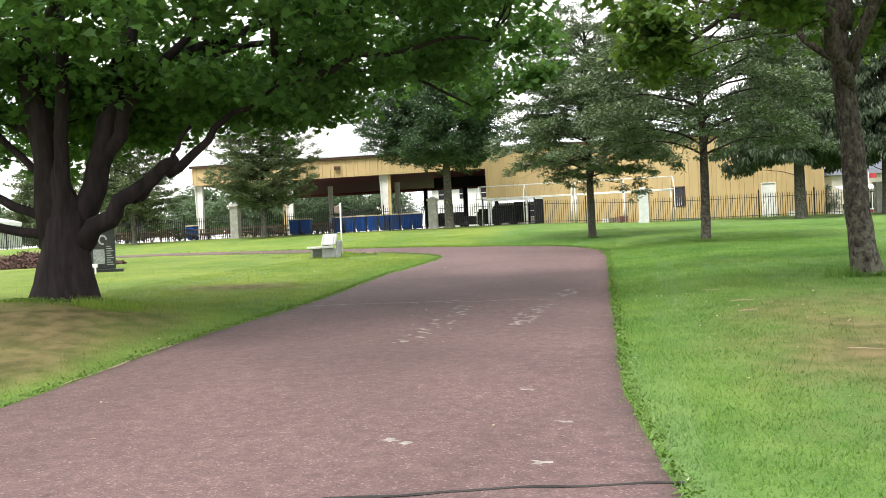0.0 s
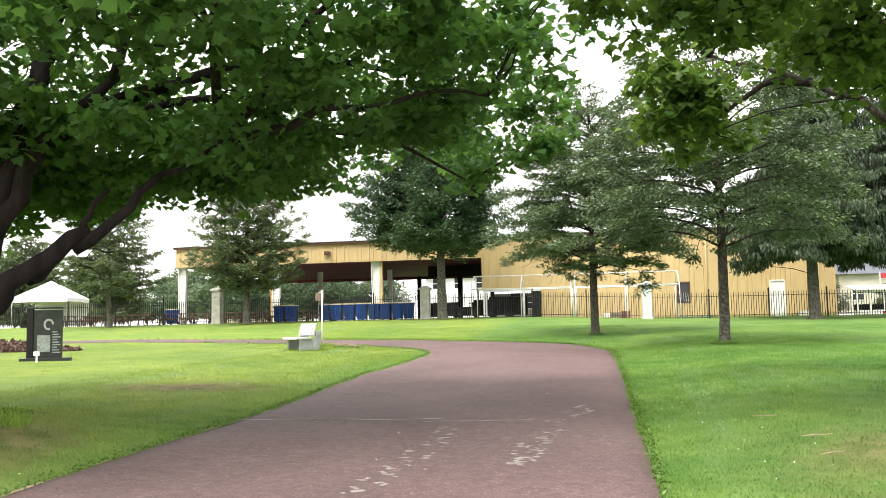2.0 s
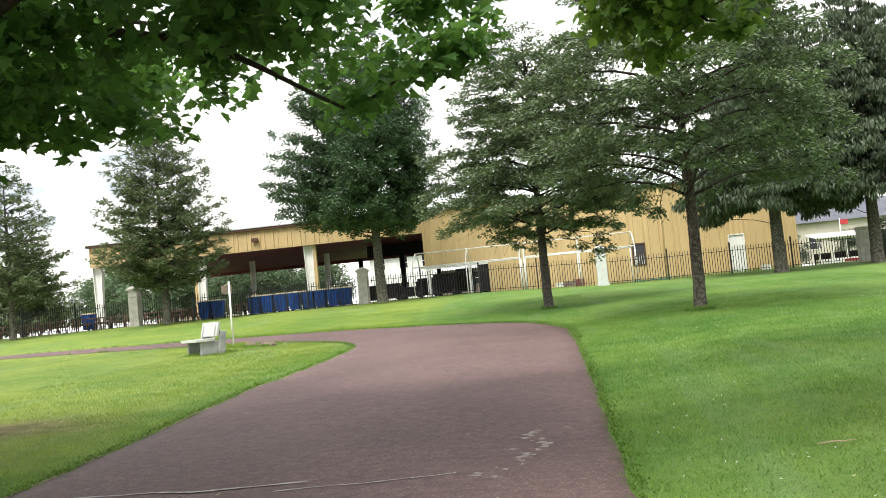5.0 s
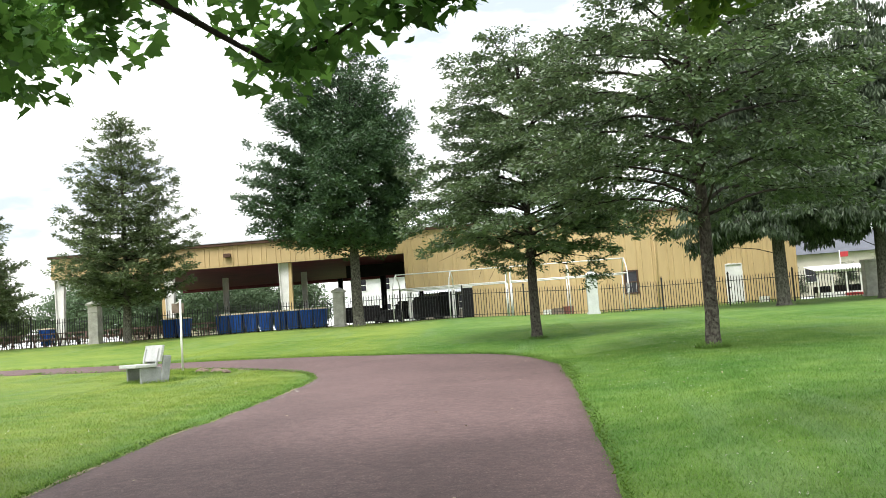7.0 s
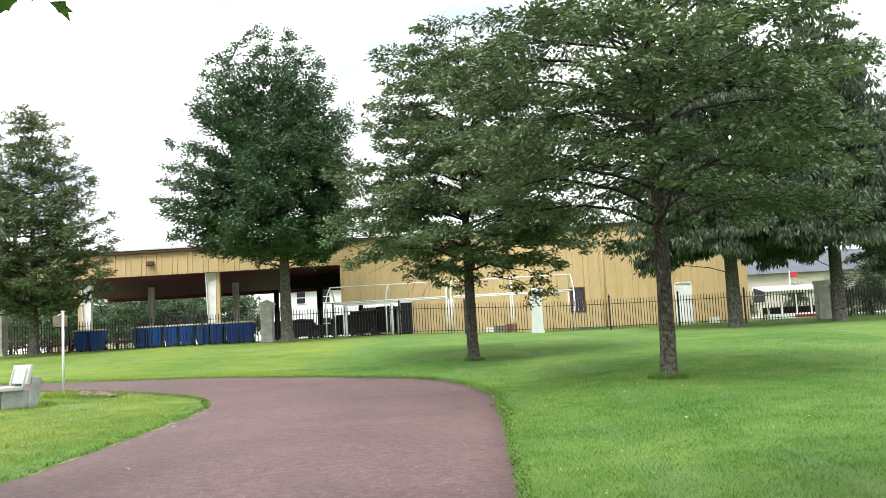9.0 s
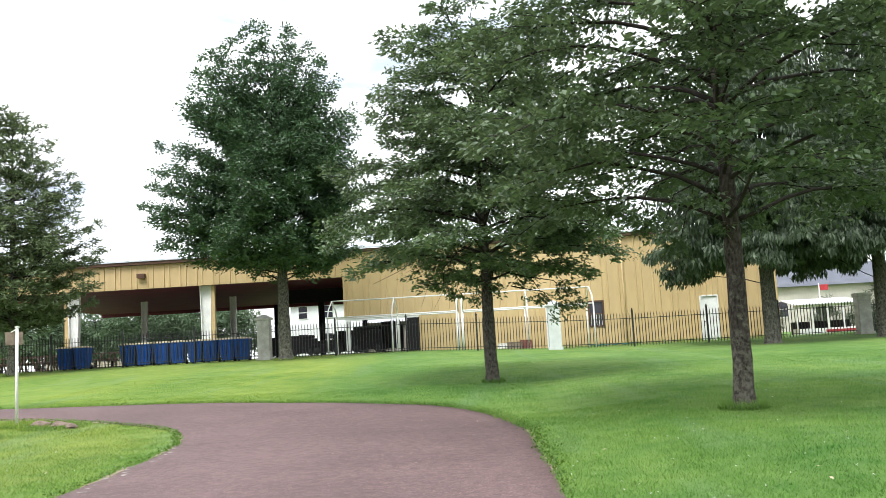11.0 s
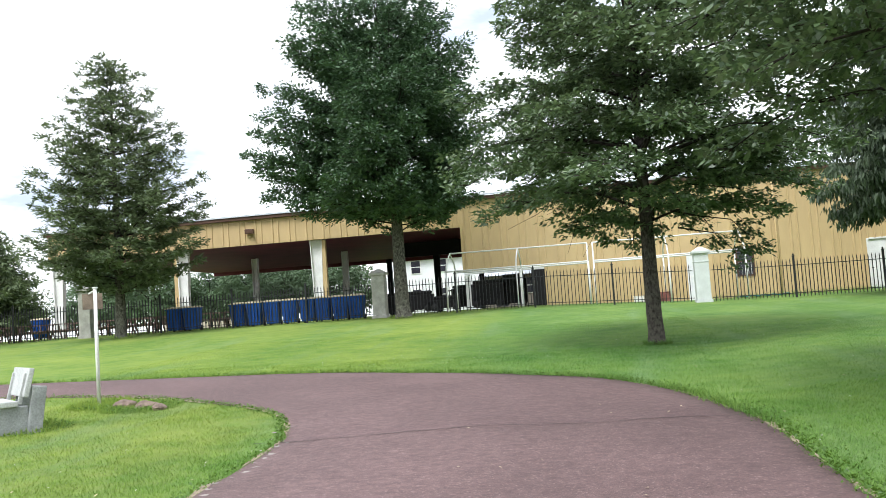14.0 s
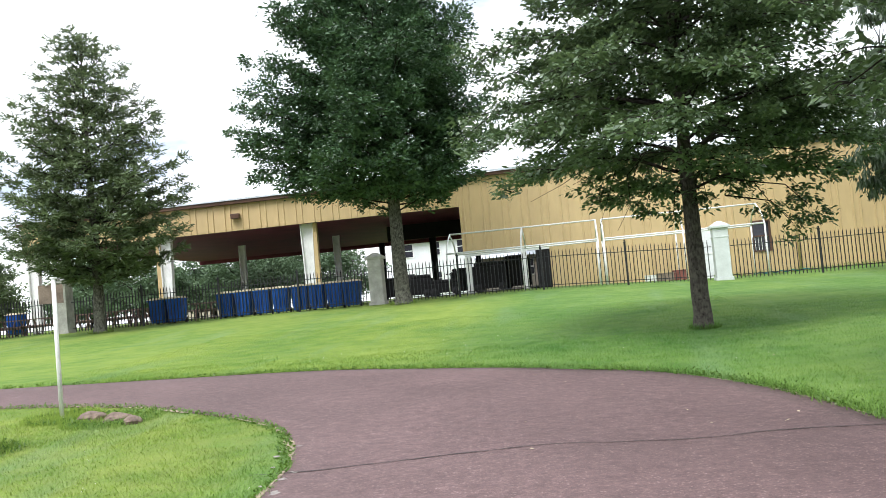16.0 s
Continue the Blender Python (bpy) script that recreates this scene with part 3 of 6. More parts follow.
def clad(x0, x1, z0, z1, cuts=()):
    """Panels about 0.92 m wide over a stretch, parted round openings."""
    edges = {x0, x1}
    edges |= {c for q in cuts for c in q[:2]}
    stops_x = sorted(edges)
    k = math.ceil(x0 / 0.93)
    while k * 0.93 < x1:
        if all(abs(k * 0.93 - e) > 0.25 for e in edges):
            edges.add(k * 0.93)
        k += 1
    edges = sorted(edges)
    core = bmesh.new()
    for a, b in zip(edges, edges[1:]):
        spans = [(z0, z1)]
        for c0, c1, d0, d1 in cuts:
            if c0 <= a + 1e-6 and b <= c1 + 1e-6:
                spans = [s for s in ((z0, d0), (d1, z1)) if s[1] - s[0] > 0.06]
        for s0, s1 in spans:
            part("wall_panel", ribbed(a + 0.004, b - 0.004, s0, s1, YW), None, hall)
    for a, b in zip(stops_x, stops_x[1:]):
        spans = [(z0, z1)]
        for c0, c1, d0, d1 in cuts:
            if c0 <= a + 1e-6 and b <= c1 + 1e-6:
                spans = [s for s in ((z0, d0), (d1, z1)) if s[1] - s[0] > 0.06]
        for s0, s1 in spans:
            box(core, a, b, YW + 0.012, YW + 0.2, s0, s1)
    return core


part("wall", clad(XD, XR, Z_FLOOR, Z_EAVE, (WIN, DOOR)), M_TANTRIM, hall)
part("wall", clad(XO, XD, Z_LOW, Z_EAVE), M_TANTRIM, hall)
part("fascia", clad(XL, XO, Z_FASCIA, Z_EAVE), M_TANTRIM, hall)
part("wall", boxes((XR - 0.2, XR, YW + 0.21, 96, Z_FLOOR, Z_EAVE), (XD, XD + 0.2, YW + 0.21, 96, Z_FLOOR, Z_EAVE - 0.1), (XD, XR, 96, 96.2, Z_FLOOR, Z_EAVE)), M_TANTRIM, hall, "tan metal end wall")
part("eave_trim", boxes((XL - 0.15, XR + 0.15, YW - 0.2, YW + 0.1, Z_EAVE + 0.003, Z_EAVE + 0.17, 0.01)), M_BROWN, hall, "dark brown eave trim")
part("corner_trim", boxes((XR - 0.06, XR + 0.06, YW - 0.06, YW + 0.06, Z_FLOOR, Z_EAVE, 0.01)), M_TANTRIM, hall)
part("corner_trim", boxes((XO - 0.05, XO + 0.05, YW - 0.05, YW + 0.0, Z_LOW, Z_FASCIA, 0.01)), M_TANTRIM, hall)
part("lintel", boxes((XO, XD, YW - 0.03, YW + 0.2, Z_LOW - 0.1, Z_LOW - 0.002, 0.01)), M_WHITE, hall, "white lintel over the low bay")
part("black_panel", boxes((-4.82, XD, YW - 0.02, YW + 0.15, Z_FLOOR, Z_LOW - 0.11, 0.01)), M_DARK, hall, "black sliding door panel")
part("bay_post", boxes((-8.2, -7.95, YW - 0.05, YW + 0.2, Z_FLOOR, Z_LOW - 0.11, 0.015)), M_WHITE, hall, "white steel bay post")
part("bay_post", boxes((-5.45, -5.25, YW - 0.05, YW + 0.2, Z_FLOOR, Z_LOW - 0.11, 0.015)), M_WHITE, hall, "white steel bay post")
Y_RIDGE, Z_RIDGE, Y_BACK = 84.0, 11.6, 96.0


def roof_slab(x0, x1, y0, z0, y1, z1, y2, z2, th, material, name):
    V = []
    for x in (x0, x1):
        V += [(x, y0, z0), (x, y1, z1), (x, y2, z2), (x, y0, z0 - th), (x, y1, z1 - th), (x, y2, z2 - th)]
    F = [(0, 6, 7, 1), (1, 7, 8, 2), (3, 4, 10, 9), (4, 5, 11, 10), (0, 3, 9, 6), (2, 8, 11, 5), (0, 1, 4, 3), (1, 2, 5, 4), (6, 9, 10, 7), (7, 10, 11, 8)]
    return part(name, mesh_from(name, V, F, material), None, hall)


roof_slab(XO + 0.2, XR + 0.3, YW - 0.25, Z_EAVE + 0.26, Y_RIDGE, Z_RIDGE, Y_BACK, 8.6, 0.08, M_ROOF, "roof")
roof_slab(XL - 0.2, XO + 0.195, YW - 0.25, Z_EAVE + 0.26, 77, 8.4, 88.2, 8.1, 0.08, M_ROOF, "roof")
tagged(new("ceiling", mesh_from("ceiling", [(x, y, z) for z in (6.66, 6.76) for x, y in ((XL, YW + 0.21), (XD, YW + 0.21), (XD, 88), (XL, 88))], [(3, 2, 1, 0), (4, 5, 6, 7), (0, 1, 5, 4), (2, 3, 7, 6), (0, 4, 7, 3), (1, 2, 6, 5)], M_MAROON)), "dark maroon underside of the pavilion roof", "ceiling", kind="structure")
part("fascia", boxes((XL, XD, 88.0, 88.2, 6.4, 8.0)), M_MAROON, hall, "dark back fascia")
# Added black panel, stands in for the dark under this end of the roof.
part("shade_panel", boxes((-13.6, -8.0, 74.0, 74.2, 5.8, 6.655, 0.01)), M_DARK, hall, "black panel added for the dark under the roof")


def steel_column(x, y, w0, w1, two_tone, body_mat=None):
    """A tapered steel frame leg: two flanges and a web."""
    bm = bmesh.new()
    for s in (-1, 1):
        r = bmesh.ops.create_cube(bm, size=1.0)
        for v in r["verts"]:
            w = w0 if v.co.z < 0 else w1
            v.co = Vector((x + s * w / 2 + v.co.x * 0.05, y + v.co.y * 0.3, Z_FLOOR + (v.co.z + 0.5) * (6.62 - Z_FLOOR)))
    r = bmesh.ops.create_cube(bm, size=1.0)
    for v in r["verts"]:
        w = w0 if v.co.z < 0 else w1
        v.co = Vector((x + v.co.x * (w - 0.04), y + v.co.y * 0.03, Z_FLOOR + (v.co.z + 0.5) * (6.62 - Z_FLOOR)))
    part("column", bm, body_mat or M_WHITE, hall, "dark steel column" if body_mat else "white steel column")
    if two_tone:
        side = 1 if x > -20 else -1
        c0, c1 = sorted((x + side * (w0 / 2 + 0.08), x + side * (w0 / 2 + 0.32)))
        part("column_cladding", boxes((c0, c1, y - 0.12, y + 0.12, Z_FLOOR, 6.6, 0.01)), M_TANTRIM, hall, "tan post cladding")


for x, two in ((-31.0, False), (-23.6, True), (-16.05, True)):
    steel_column(x, YW + 0.4, 0.38, 0.62, two)
# The rightmost column of this row and the back row take the near-black material.
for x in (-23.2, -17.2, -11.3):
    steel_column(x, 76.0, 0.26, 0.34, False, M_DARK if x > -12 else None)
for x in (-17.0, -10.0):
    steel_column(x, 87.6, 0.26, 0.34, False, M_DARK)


def hall_door():
    x0, x1, z0, z1 = DOOR
    d = part("door", boxes((x0 + 0.05, x1 - 0.05, YW + 0.03, YW + 0.08, z0, z1 - 0.05, 0.006)), M_WHITE, hall, "pale grey steel side door, closed")
    part("door_frame", boxes((x0 - 0.03, x0 + 0.045, YW - 0.04, YW + 0.12, z0, z1), (x1 - 0.045, x1 + 0.03, YW - 0.04, YW + 0.12, z0, z1), (x0 + 0.046, x1 - 0.046, YW - 0.04, YW + 0.12, z1 - 0.046, z1 + 0.03)), M_WHITE, d)
    part("door_handle", boxes((x0 + 0.12, x0 + 0.2, YW - 0.03, YW + 0.03, z0 + 1.0, z0 + 1.06, 0.008)), M_IRON, d)


M_GLASS = mat("dark_window_glass", (0.03, 0.03, 0.04), 0.12, 0.2, 2, 9, 0.0, 0.0, None, 0.35)


def hall_window():
    x0, x1, z0, z1 = WIN
    w = part("window", boxes((x0 - 0.05, x0 + 0.04, YW - 0.05, YW + 0.1, z0 - 0.05, z1 + 0.05), (x1 - 0.04, x1 + 0.05, YW - 0.05, YW + 0.1, z0 - 0.05, z1 + 0.05), (x0 + 0.041, x1 - 0.041, YW - 0.05, YW + 0.1, z1 - 0.03, z1 + 0.05), (x0 + 0.041, x1 - 0.041, YW - 0.05, YW + 0.1, z0 - 0.05, z0 + 0.03), (x0 + 0.041, x1 - 0.041, YW - 0.03, YW + 0.08, (z0 + z1) / 2 - 0.03, (z0 + z1) / 2 + 0.03)), M_BROWN, hall, "dark-framed sash window")
    for a, b in ((z0 + 0.031, (z0 + z1) / 2 - 0.031), ((z0 + z1) / 2 + 0.031, z1 - 0.031)):
        part("pane", boxes((x0 + 0.042, x1 - 0.042, YW + 0.03, YW + 0.05, a, b)), M_GLASS, w)
    for k in range(5):
        x = x0 + 0.1 + k * (x1 - x0 - 0.2) / 4
        part("glazing_bar", boxes((x - 0.01, x + 0.01, YW + 0.012, YW + 0.028, z0 + 0.032, (z0 + z1) / 2 - 0.032)), M_WHITE, w)


hall_door()
hall_window()
part("downspout", tubes("downspout", [bar((7.05, YW - 0.09, Z_FLOOR), (7.05, YW - 0.09, Z_EAVE), 0.05)], M_TANTRIM, 8), None, hall)
part("wall_lamp", boxes((-19.75, -19.3, YW - 0.28, YW - 0.04, 7.2, 7.45, 0.03)), M_BROWN, hall, "brown flood lamp on the fascia")
tagged(new("pavilion_floor", mesh_from("pavilion_floor", [(XL - 0.5, YW - 0.3, 2.42), (XD, YW - 0.3, 2.42), (XD, 88.5, 2.42), (XL - 0.5, 88.5, 2.42)], [(0, 1, 2, 3)], mat("concrete_slab", (0.3, 0.28, 0.25), 0.9, 0.2, 1.5, 20, 0.15))), "grey concrete slab under the pavilion", "floor", kind="structure")

# ---- fence ----
YF = 59.65
POSTS = [-46.5, -43.0, -39.5, -36.0, -32.5, -29.0, -21.5, -18.0, -14.5, -7.7, -4.3, -0.97, 6.35, 9.8, 13.1, 20.5, 24.0, 27.5, 31.0, 34.5]
PILLARS = [(-25.15, 2.45), (-11.1, 2.15), (2.68, 2.3), (16.95, 2.0)]


def picket_mesh():
    bm = bmesh.new()
    box(bm, -0.015, 0.015, -0.015, 0.015, 0.03, 1.5)
    r = bmesh.ops.create_cone(bm, cap_ends=False, segments=4, radius1=0.02, radius2=0.002, depth=0.1)
    bmesh.ops.transform(bm, matrix=pose(0, 0, 1.55, 0, 0, 45), verts=r["verts"])
    me = bpy.data.meshes.new("picket")
    bm.to_mesh(me)
    bm.free()
    me.materials.append(M_IRON)
    return me


PICKET = picket_mesh()


def fence_bay(x0, x1, post):
    z0, z1 = float(land(x0, YF)), float(land(x1, YF))
    f = thing("fence_panel", "black iron picket fence bay standing on grass", "fence", "black picket fence", pose(x0, YF, z0))
    w, dz = x1 - x0, z1 - z0
    for h in (0.18, 1.32):
        part("rail", mesh_from("rail", [(x, y, z + h + dz * (x / w)) for x in (0, w) for y in (-0.016, 0.016) for z in (-0.014, 0.014)], [(0, 1, 3, 2), (4, 6, 7, 5), (0, 4, 5, 1), (2, 3, 7, 6), (0, 2, 6, 4), (1, 5, 7, 3)], M_IRON), None, f)
    n = max(1, round(w / 0.146))
    for k in range(1, n):
        o = part("picket", PICKET, None, f)
        o.location = (w * k / n, 0, dz * k / n)
    if post:
        part("post", boxes((-0.04, 0.04, -0.04, 0.04, -0.05, 1.68, 0.006), (-0.055, 0.055, -0.055, 0.055, 1.68, 1.72, 0.01), (-0.028, 0.028, -0.028, 0.028, 1.72, 1.8, 0.015)), M_IRON, f)


stops = sorted([(x, True) for x in POSTS] + [(x, False) for x, h in PILLARS])
for (a, pa), (b, pb) in zip(stops, stops[1:]):
    fence_bay(a + (0 if pa else 0.36), b - (0 if pb else 0.36), pa)


def pillar(x, h, material, label, capped=True):
    z = float(land(x, YF))
    p = thing("gate_pillar", label, "pillar", "fence pillars", pose(x, YF, z))
    part("shaft", boxes((-0.29, 0.29, -0.29, 0.29, 0.12, h - 0.28, 0.02)), material, p)
    part("plinth", boxes((-0.34, 0.34, -0.34, 0.34, -0.05, 0.118, 0.02)), material, p)
    part("neck", boxes((-0.31, 0.31, -0.31, 0.31, h * 0.72, h * 0.72 + 0.05, 0.012)), material, p)
    if not capped:
        part("top", boxes((-0.33, 0.33, -0.33, 0.33, h - 0.278, h - 0.1, 0.03)), material, p)
        return
    cap = bmesh.new()
    box(cap, -0.37, 0.37, -0.37, 0.37, h - 0.278, h - 0.17, 0.02)
    r = bmesh.ops.create_cone(cap, cap_ends=True, segments=4, radius1=0.5, radius2=0.1, depth=0.17)
    bmesh.ops.transform(cap, matrix=pose(0, 0, h - 0.085, 0, 0, 45), verts=r["verts"])
    part("cap", cap, material, p)


for (x, h), (mm, lab) in zip(PILLARS, ((M_STONE, "weathered grey stone fence pillar with a pointed cap"), (M_STONE, "weathered grey stone fence pillar with a pointed cap"), (M_STONE_W, "whitewashed square fence pillar with a pointed cap"), (M_STONE, "weathered grey stone fence pillar with a flat top"))):
    pillar(x, h, mm, lab, x < 16)


# ---- trees ----
MAPLE_LEAF = np.array([(0, -0.06), (0.52, 0.05), (0.39, 0.26), (0.47, 0.56), (0.24, 0.54), (0.0, 0.95), (-0.24, 0.54), (-0.47, 0.56), (-0.39, 0.26), (-0.52, 0.05)])
OVAL_LEAF = np.array([(0, 0), (0.24, 0.42), (0, 1.0), (-0.24, 0.42)])
FROND = np.array([(0.0, 0.0), (0.15, 0.4), (0.0, 1.0), (-0.15, 0.4)])
SPRAY = np.array([(0.07, 0), (0.0, 1.0), (-0.07, 0.0)])


def leaves(name, centres, size, shape, material, seed, droop=0.5, spread=0.8, outward=None):
    """One mesh of separate leaves at the centres; each hangs a little, facing mostly up."""
    r = np.random.default_rng(seed)
    n = len(centres)
    nrm = np.stack([r.normal(0, spread, n), r.normal(0, spread, n), np.ones(n)], 1)
    nrm /= np.linalg.norm(nrm, axis=1)[:, None]
    d = r.normal(0, 1, (n, 3)) if outward is None else outward + r.normal(0, 0.45, (n, 3))
    d[:, 2] -= droop
    d -= nrm * np.sum(d * nrm, 1)[:, None]
    d /= np.linalg.norm(d, axis=1)[:, None] + 1e-9
    u = np.cross(d, nrm)
    s = size * r.uniform(0.65, 1.25, n)
    k = len(shape)
    fold = np.abs(shape[:, 0])
    P = centres[:, None, :] + s[:, None, None] * (shape[None, :, 0, None] * u[:, None, :] + shape[None, :, 1, None] * d[:, None, :] + 0.25 * fold[None, :, None] * nrm[:, None, :])
    return fast_mesh(name, P.reshape(-1, 3), k, material)


def scatter(centres, per, radius, flat, seed):
    """Leaf places: per leaves in a flattened ball round each centre."""
    r = np.random.default_rng(seed)
    n = len(centres)
    v = r.normal(0, 1, (n * per, 3))
    v /= np.linalg.norm(v, axis=1)[:, None]
    v *= (r.uniform(0, 1, n * per) ** 0.45)[:, None]
    rad = np.repeat(radius * r.uniform(0.6, 1.35, n), per)
    v *= rad[:, None]
    v[:, 2] *= flat
    return np.repeat(centres, per, 0) + v, v / (rad[:, None] + 1e-9)


def limb_path(a, b, sag, wob, seed, n=9):
    """A bent way from a to b: rises first, then bends out."""
    r = np.random.default_rng(seed)
    a, b = np.array(a, float), np.array(b, float)
    t = np.linspace(0, 1, n)[:, None]
    P = a + (b - a) * t
    P[:, 2] += sag * np.sin(np.pi * t[:, 0]) * np.linalg.norm(b - a)
    w = np.cumsum(r.normal(0, wob, (n, 3)), 0)
    w -= w[0] + (w[-1] - w[0]) * t
    return P + w


def crown_points(profile, height0, height1, count, seed, shell=0.55, ripple=0.22):
    """Clump centres in a crown of the given outline (height part, radius), gathered near its skin."""
    r = np.random.default_rng(seed)
    hs, rs = zip(*profile)
    ph = r.uniform(0, 2 * np.pi, 6)
    out = []
    while len(out) < count:
        h = r.uniform(0, 1)
        rr = np.interp(h, hs, rs)
        if r.uniform(0, max(rs)) > rr + 0.15 * max(rs):
            continue
        a = r.uniform(0, 2 * np.pi)
        edge = rr * (1 + ripple * (np.sin(3 * a + ph[0] + 5 * h) * 0.5 + np.sin(5 * a + ph[1] - 9 * h) * 0.35 + np.sin(2 * a + ph[2] + 13 * h) * 0.4))
        f = r.uniform(shell, 1) if r.uniform() < 0.75 else r.uniform(0.1, shell)
        out.append((edge * f * math.cos(a), edge * f * math.sin(a), height0 + h * (height1 - height0)))
    return np.array(out)


def trunk_mesh(name, path, radii, material, flare=0.0, sides=14, seed=0):
    """An upright stem with fluted flare at the foot and uneven girth."""
    v, f = tube_data(path, radii, sides)
    v = np.array(v)
    n = len(path)
    r = np.random.default_rng(seed)
    ph = r.uniform(0, 6.28, 3)
    for i in range(n):
        c = np.array(path[i])
        for j in range(sides):
            a = 2 * np.pi * j / sides
            k = 1 + 0.06 * np.sin(3 * a + ph[0] + c[2] * 0.5) + 0.05 * np.sin(5 * a + ph[1] + c[2] * 0.8)
            if sides > 20:
                k += 0.1 * noise.noise(Vector((5.5 * math.cos(a), 5.5 * math.sin(a), c[2] * 0.55 + ph[0]))) + 0.05 * noise.noise(Vector((13 * math.cos(a), 13 * math.sin(a), c[2] * 1.5)))
            if flare:
                t = max(0, 1 - (c[2] - path[0][2]) / (flare * 2.2))
                k += t * t * (0.34 + 0.24 * np.sin(5 * a + ph[2]))
            v[i * sides + j] = c + (v[i * sides + j] - c) * k
    return mesh_from(name, v, f, material, True)


def broadleaf(name, label, x, y, trunk_r, fork_h, top_h, profile, low_h, count, per, clump, leaf, leaf_size, leaf_m, bark, seed, flat=0.55, mains=9, lean=(0, 0), flare=0.3, droop=0.5, stem_to=0.8, centres=None, spread=0.8, stems=()):
    """A tree: stem, limbs, twigs, and a crown of single leaves in clumps."""
    z = float(land(x, y))
    tree = thing(name, label, "tree", m=pose(x, y, z))
    r = np.random.default_rng(seed)
    hs = np.concatenate([[-0.15, 0.0, 0.12, 0.3, 0.5, 0.75], np.linspace(1.0, top_h * stem_to, 12)])
    wob = np.cumsum(r.normal(0, 0.016, (len(hs), 2)), 0)
    wob -= wob[1]
    path = [(wob[i, 0] + lean[0] * h, wob[i, 1] + lean[1] * h, h) for i, h in enumerate(hs)]
    rad = [trunk_r * (1 - 0.25 * min(1, h / fork_h) - 0.68 * max(0, (h - fork_h) / (top_h * stem_to - fork_h))) for h in hs]
    part("trunk", trunk_mesh("trunk", path, rad, bark, flare, 48 if trunk_r > 0.4 else 18, seed), None, tree)
    C = crown_points(profile, low_h, top_h, count, seed + 1) if centres is None else centres
    C = C + np.array([lean[0], lean[1], 0]) * C[:, 2:3]
    order = r.permutation(len(C))
    picks = []
    for i in order:
        if len(picks) < mains and all(np.linalg.norm(C[i] - C[j]) > top_h * 0.16 for j in picks) and np.hypot(C[i][0], C[i][1]) > 0.3 * max(p[1] for p in profile):
            picks.append(i)
    limb_lines = []
    for a, b, r0, r1, sag in stems:
        limb_lines.append((limb_path(a, b, sag, 0.06, seed * 13 + len(limb_lines), 11), np.linspace(r0, r1, 11)))
        part("limb", tubes("limb", [limb_lines[-1]], bark, 10), None, tree)
    for i in picks:
        b = C[i]
        h0 = max(fork_h, min(top_h * stem_to * 0.95, fork_h + 0.45 * (b[2] - fork_h) + r.uniform(-0.3, 0.2)))
        a = np.array([np.interp(h0, hs, [p[0] for p in path]), np.interp(h0, hs, [p[1] for p in path]), h0])
        r0 = np.interp(h0, hs, rad) * 0.5
        if stems:
            near = np.concatenate([q[0][3:] for q in limb_lines[:len(stems)]])
            near = near[near[:, 2] < b[2] + 0.5]
            a, r0 = near[np.argmin(np.linalg.norm(near - b, axis=1))], 0.07
        P = limb_path(a, b, 0.1, 0.07, seed * 31 + int(i))
        limb_lines.append((P, np.linspace(r0, 0.018, len(P))))
        part("limb", tubes("limb", [limb_lines[-1]], M_TWIG if leaf_m is not M_CEDAR else bark, 7), None, tree)
    anchors = np.concatenate([P for P, _ in limb_lines] + [np.array(path[6:])])
    twig = []
    for q in order[:min(len(order), 170)]:
        b = C[q]
        lower = anchors[anchors[:, 2] < b[2] + 0.4]
        if not len(lower):
            lower = anchors
        a = lower[np.argmin(np.linalg.norm(lower - b, axis=1))]
        if np.linalg.norm(a - b) > 0.25:
            P = limb_path(a, b, 0.06, 0.05, seed * 77 + int(q), 5)
            twig.append((P, np.linspace(0.022, 0.006, 5)))
    part("branchwork", tubes("branchwork", twig, M_TWIG, 4), None, tree)["kind"] = "stuff"
    L, out = scatter(C, per, clump, flat, seed + 2)
    crown = part("crown", leaves("crown", L, leaf_size, leaf, leaf_m, seed + 3, droop, spread, out), None, tree)
    crown["kind"] = "stuff"
    return tree


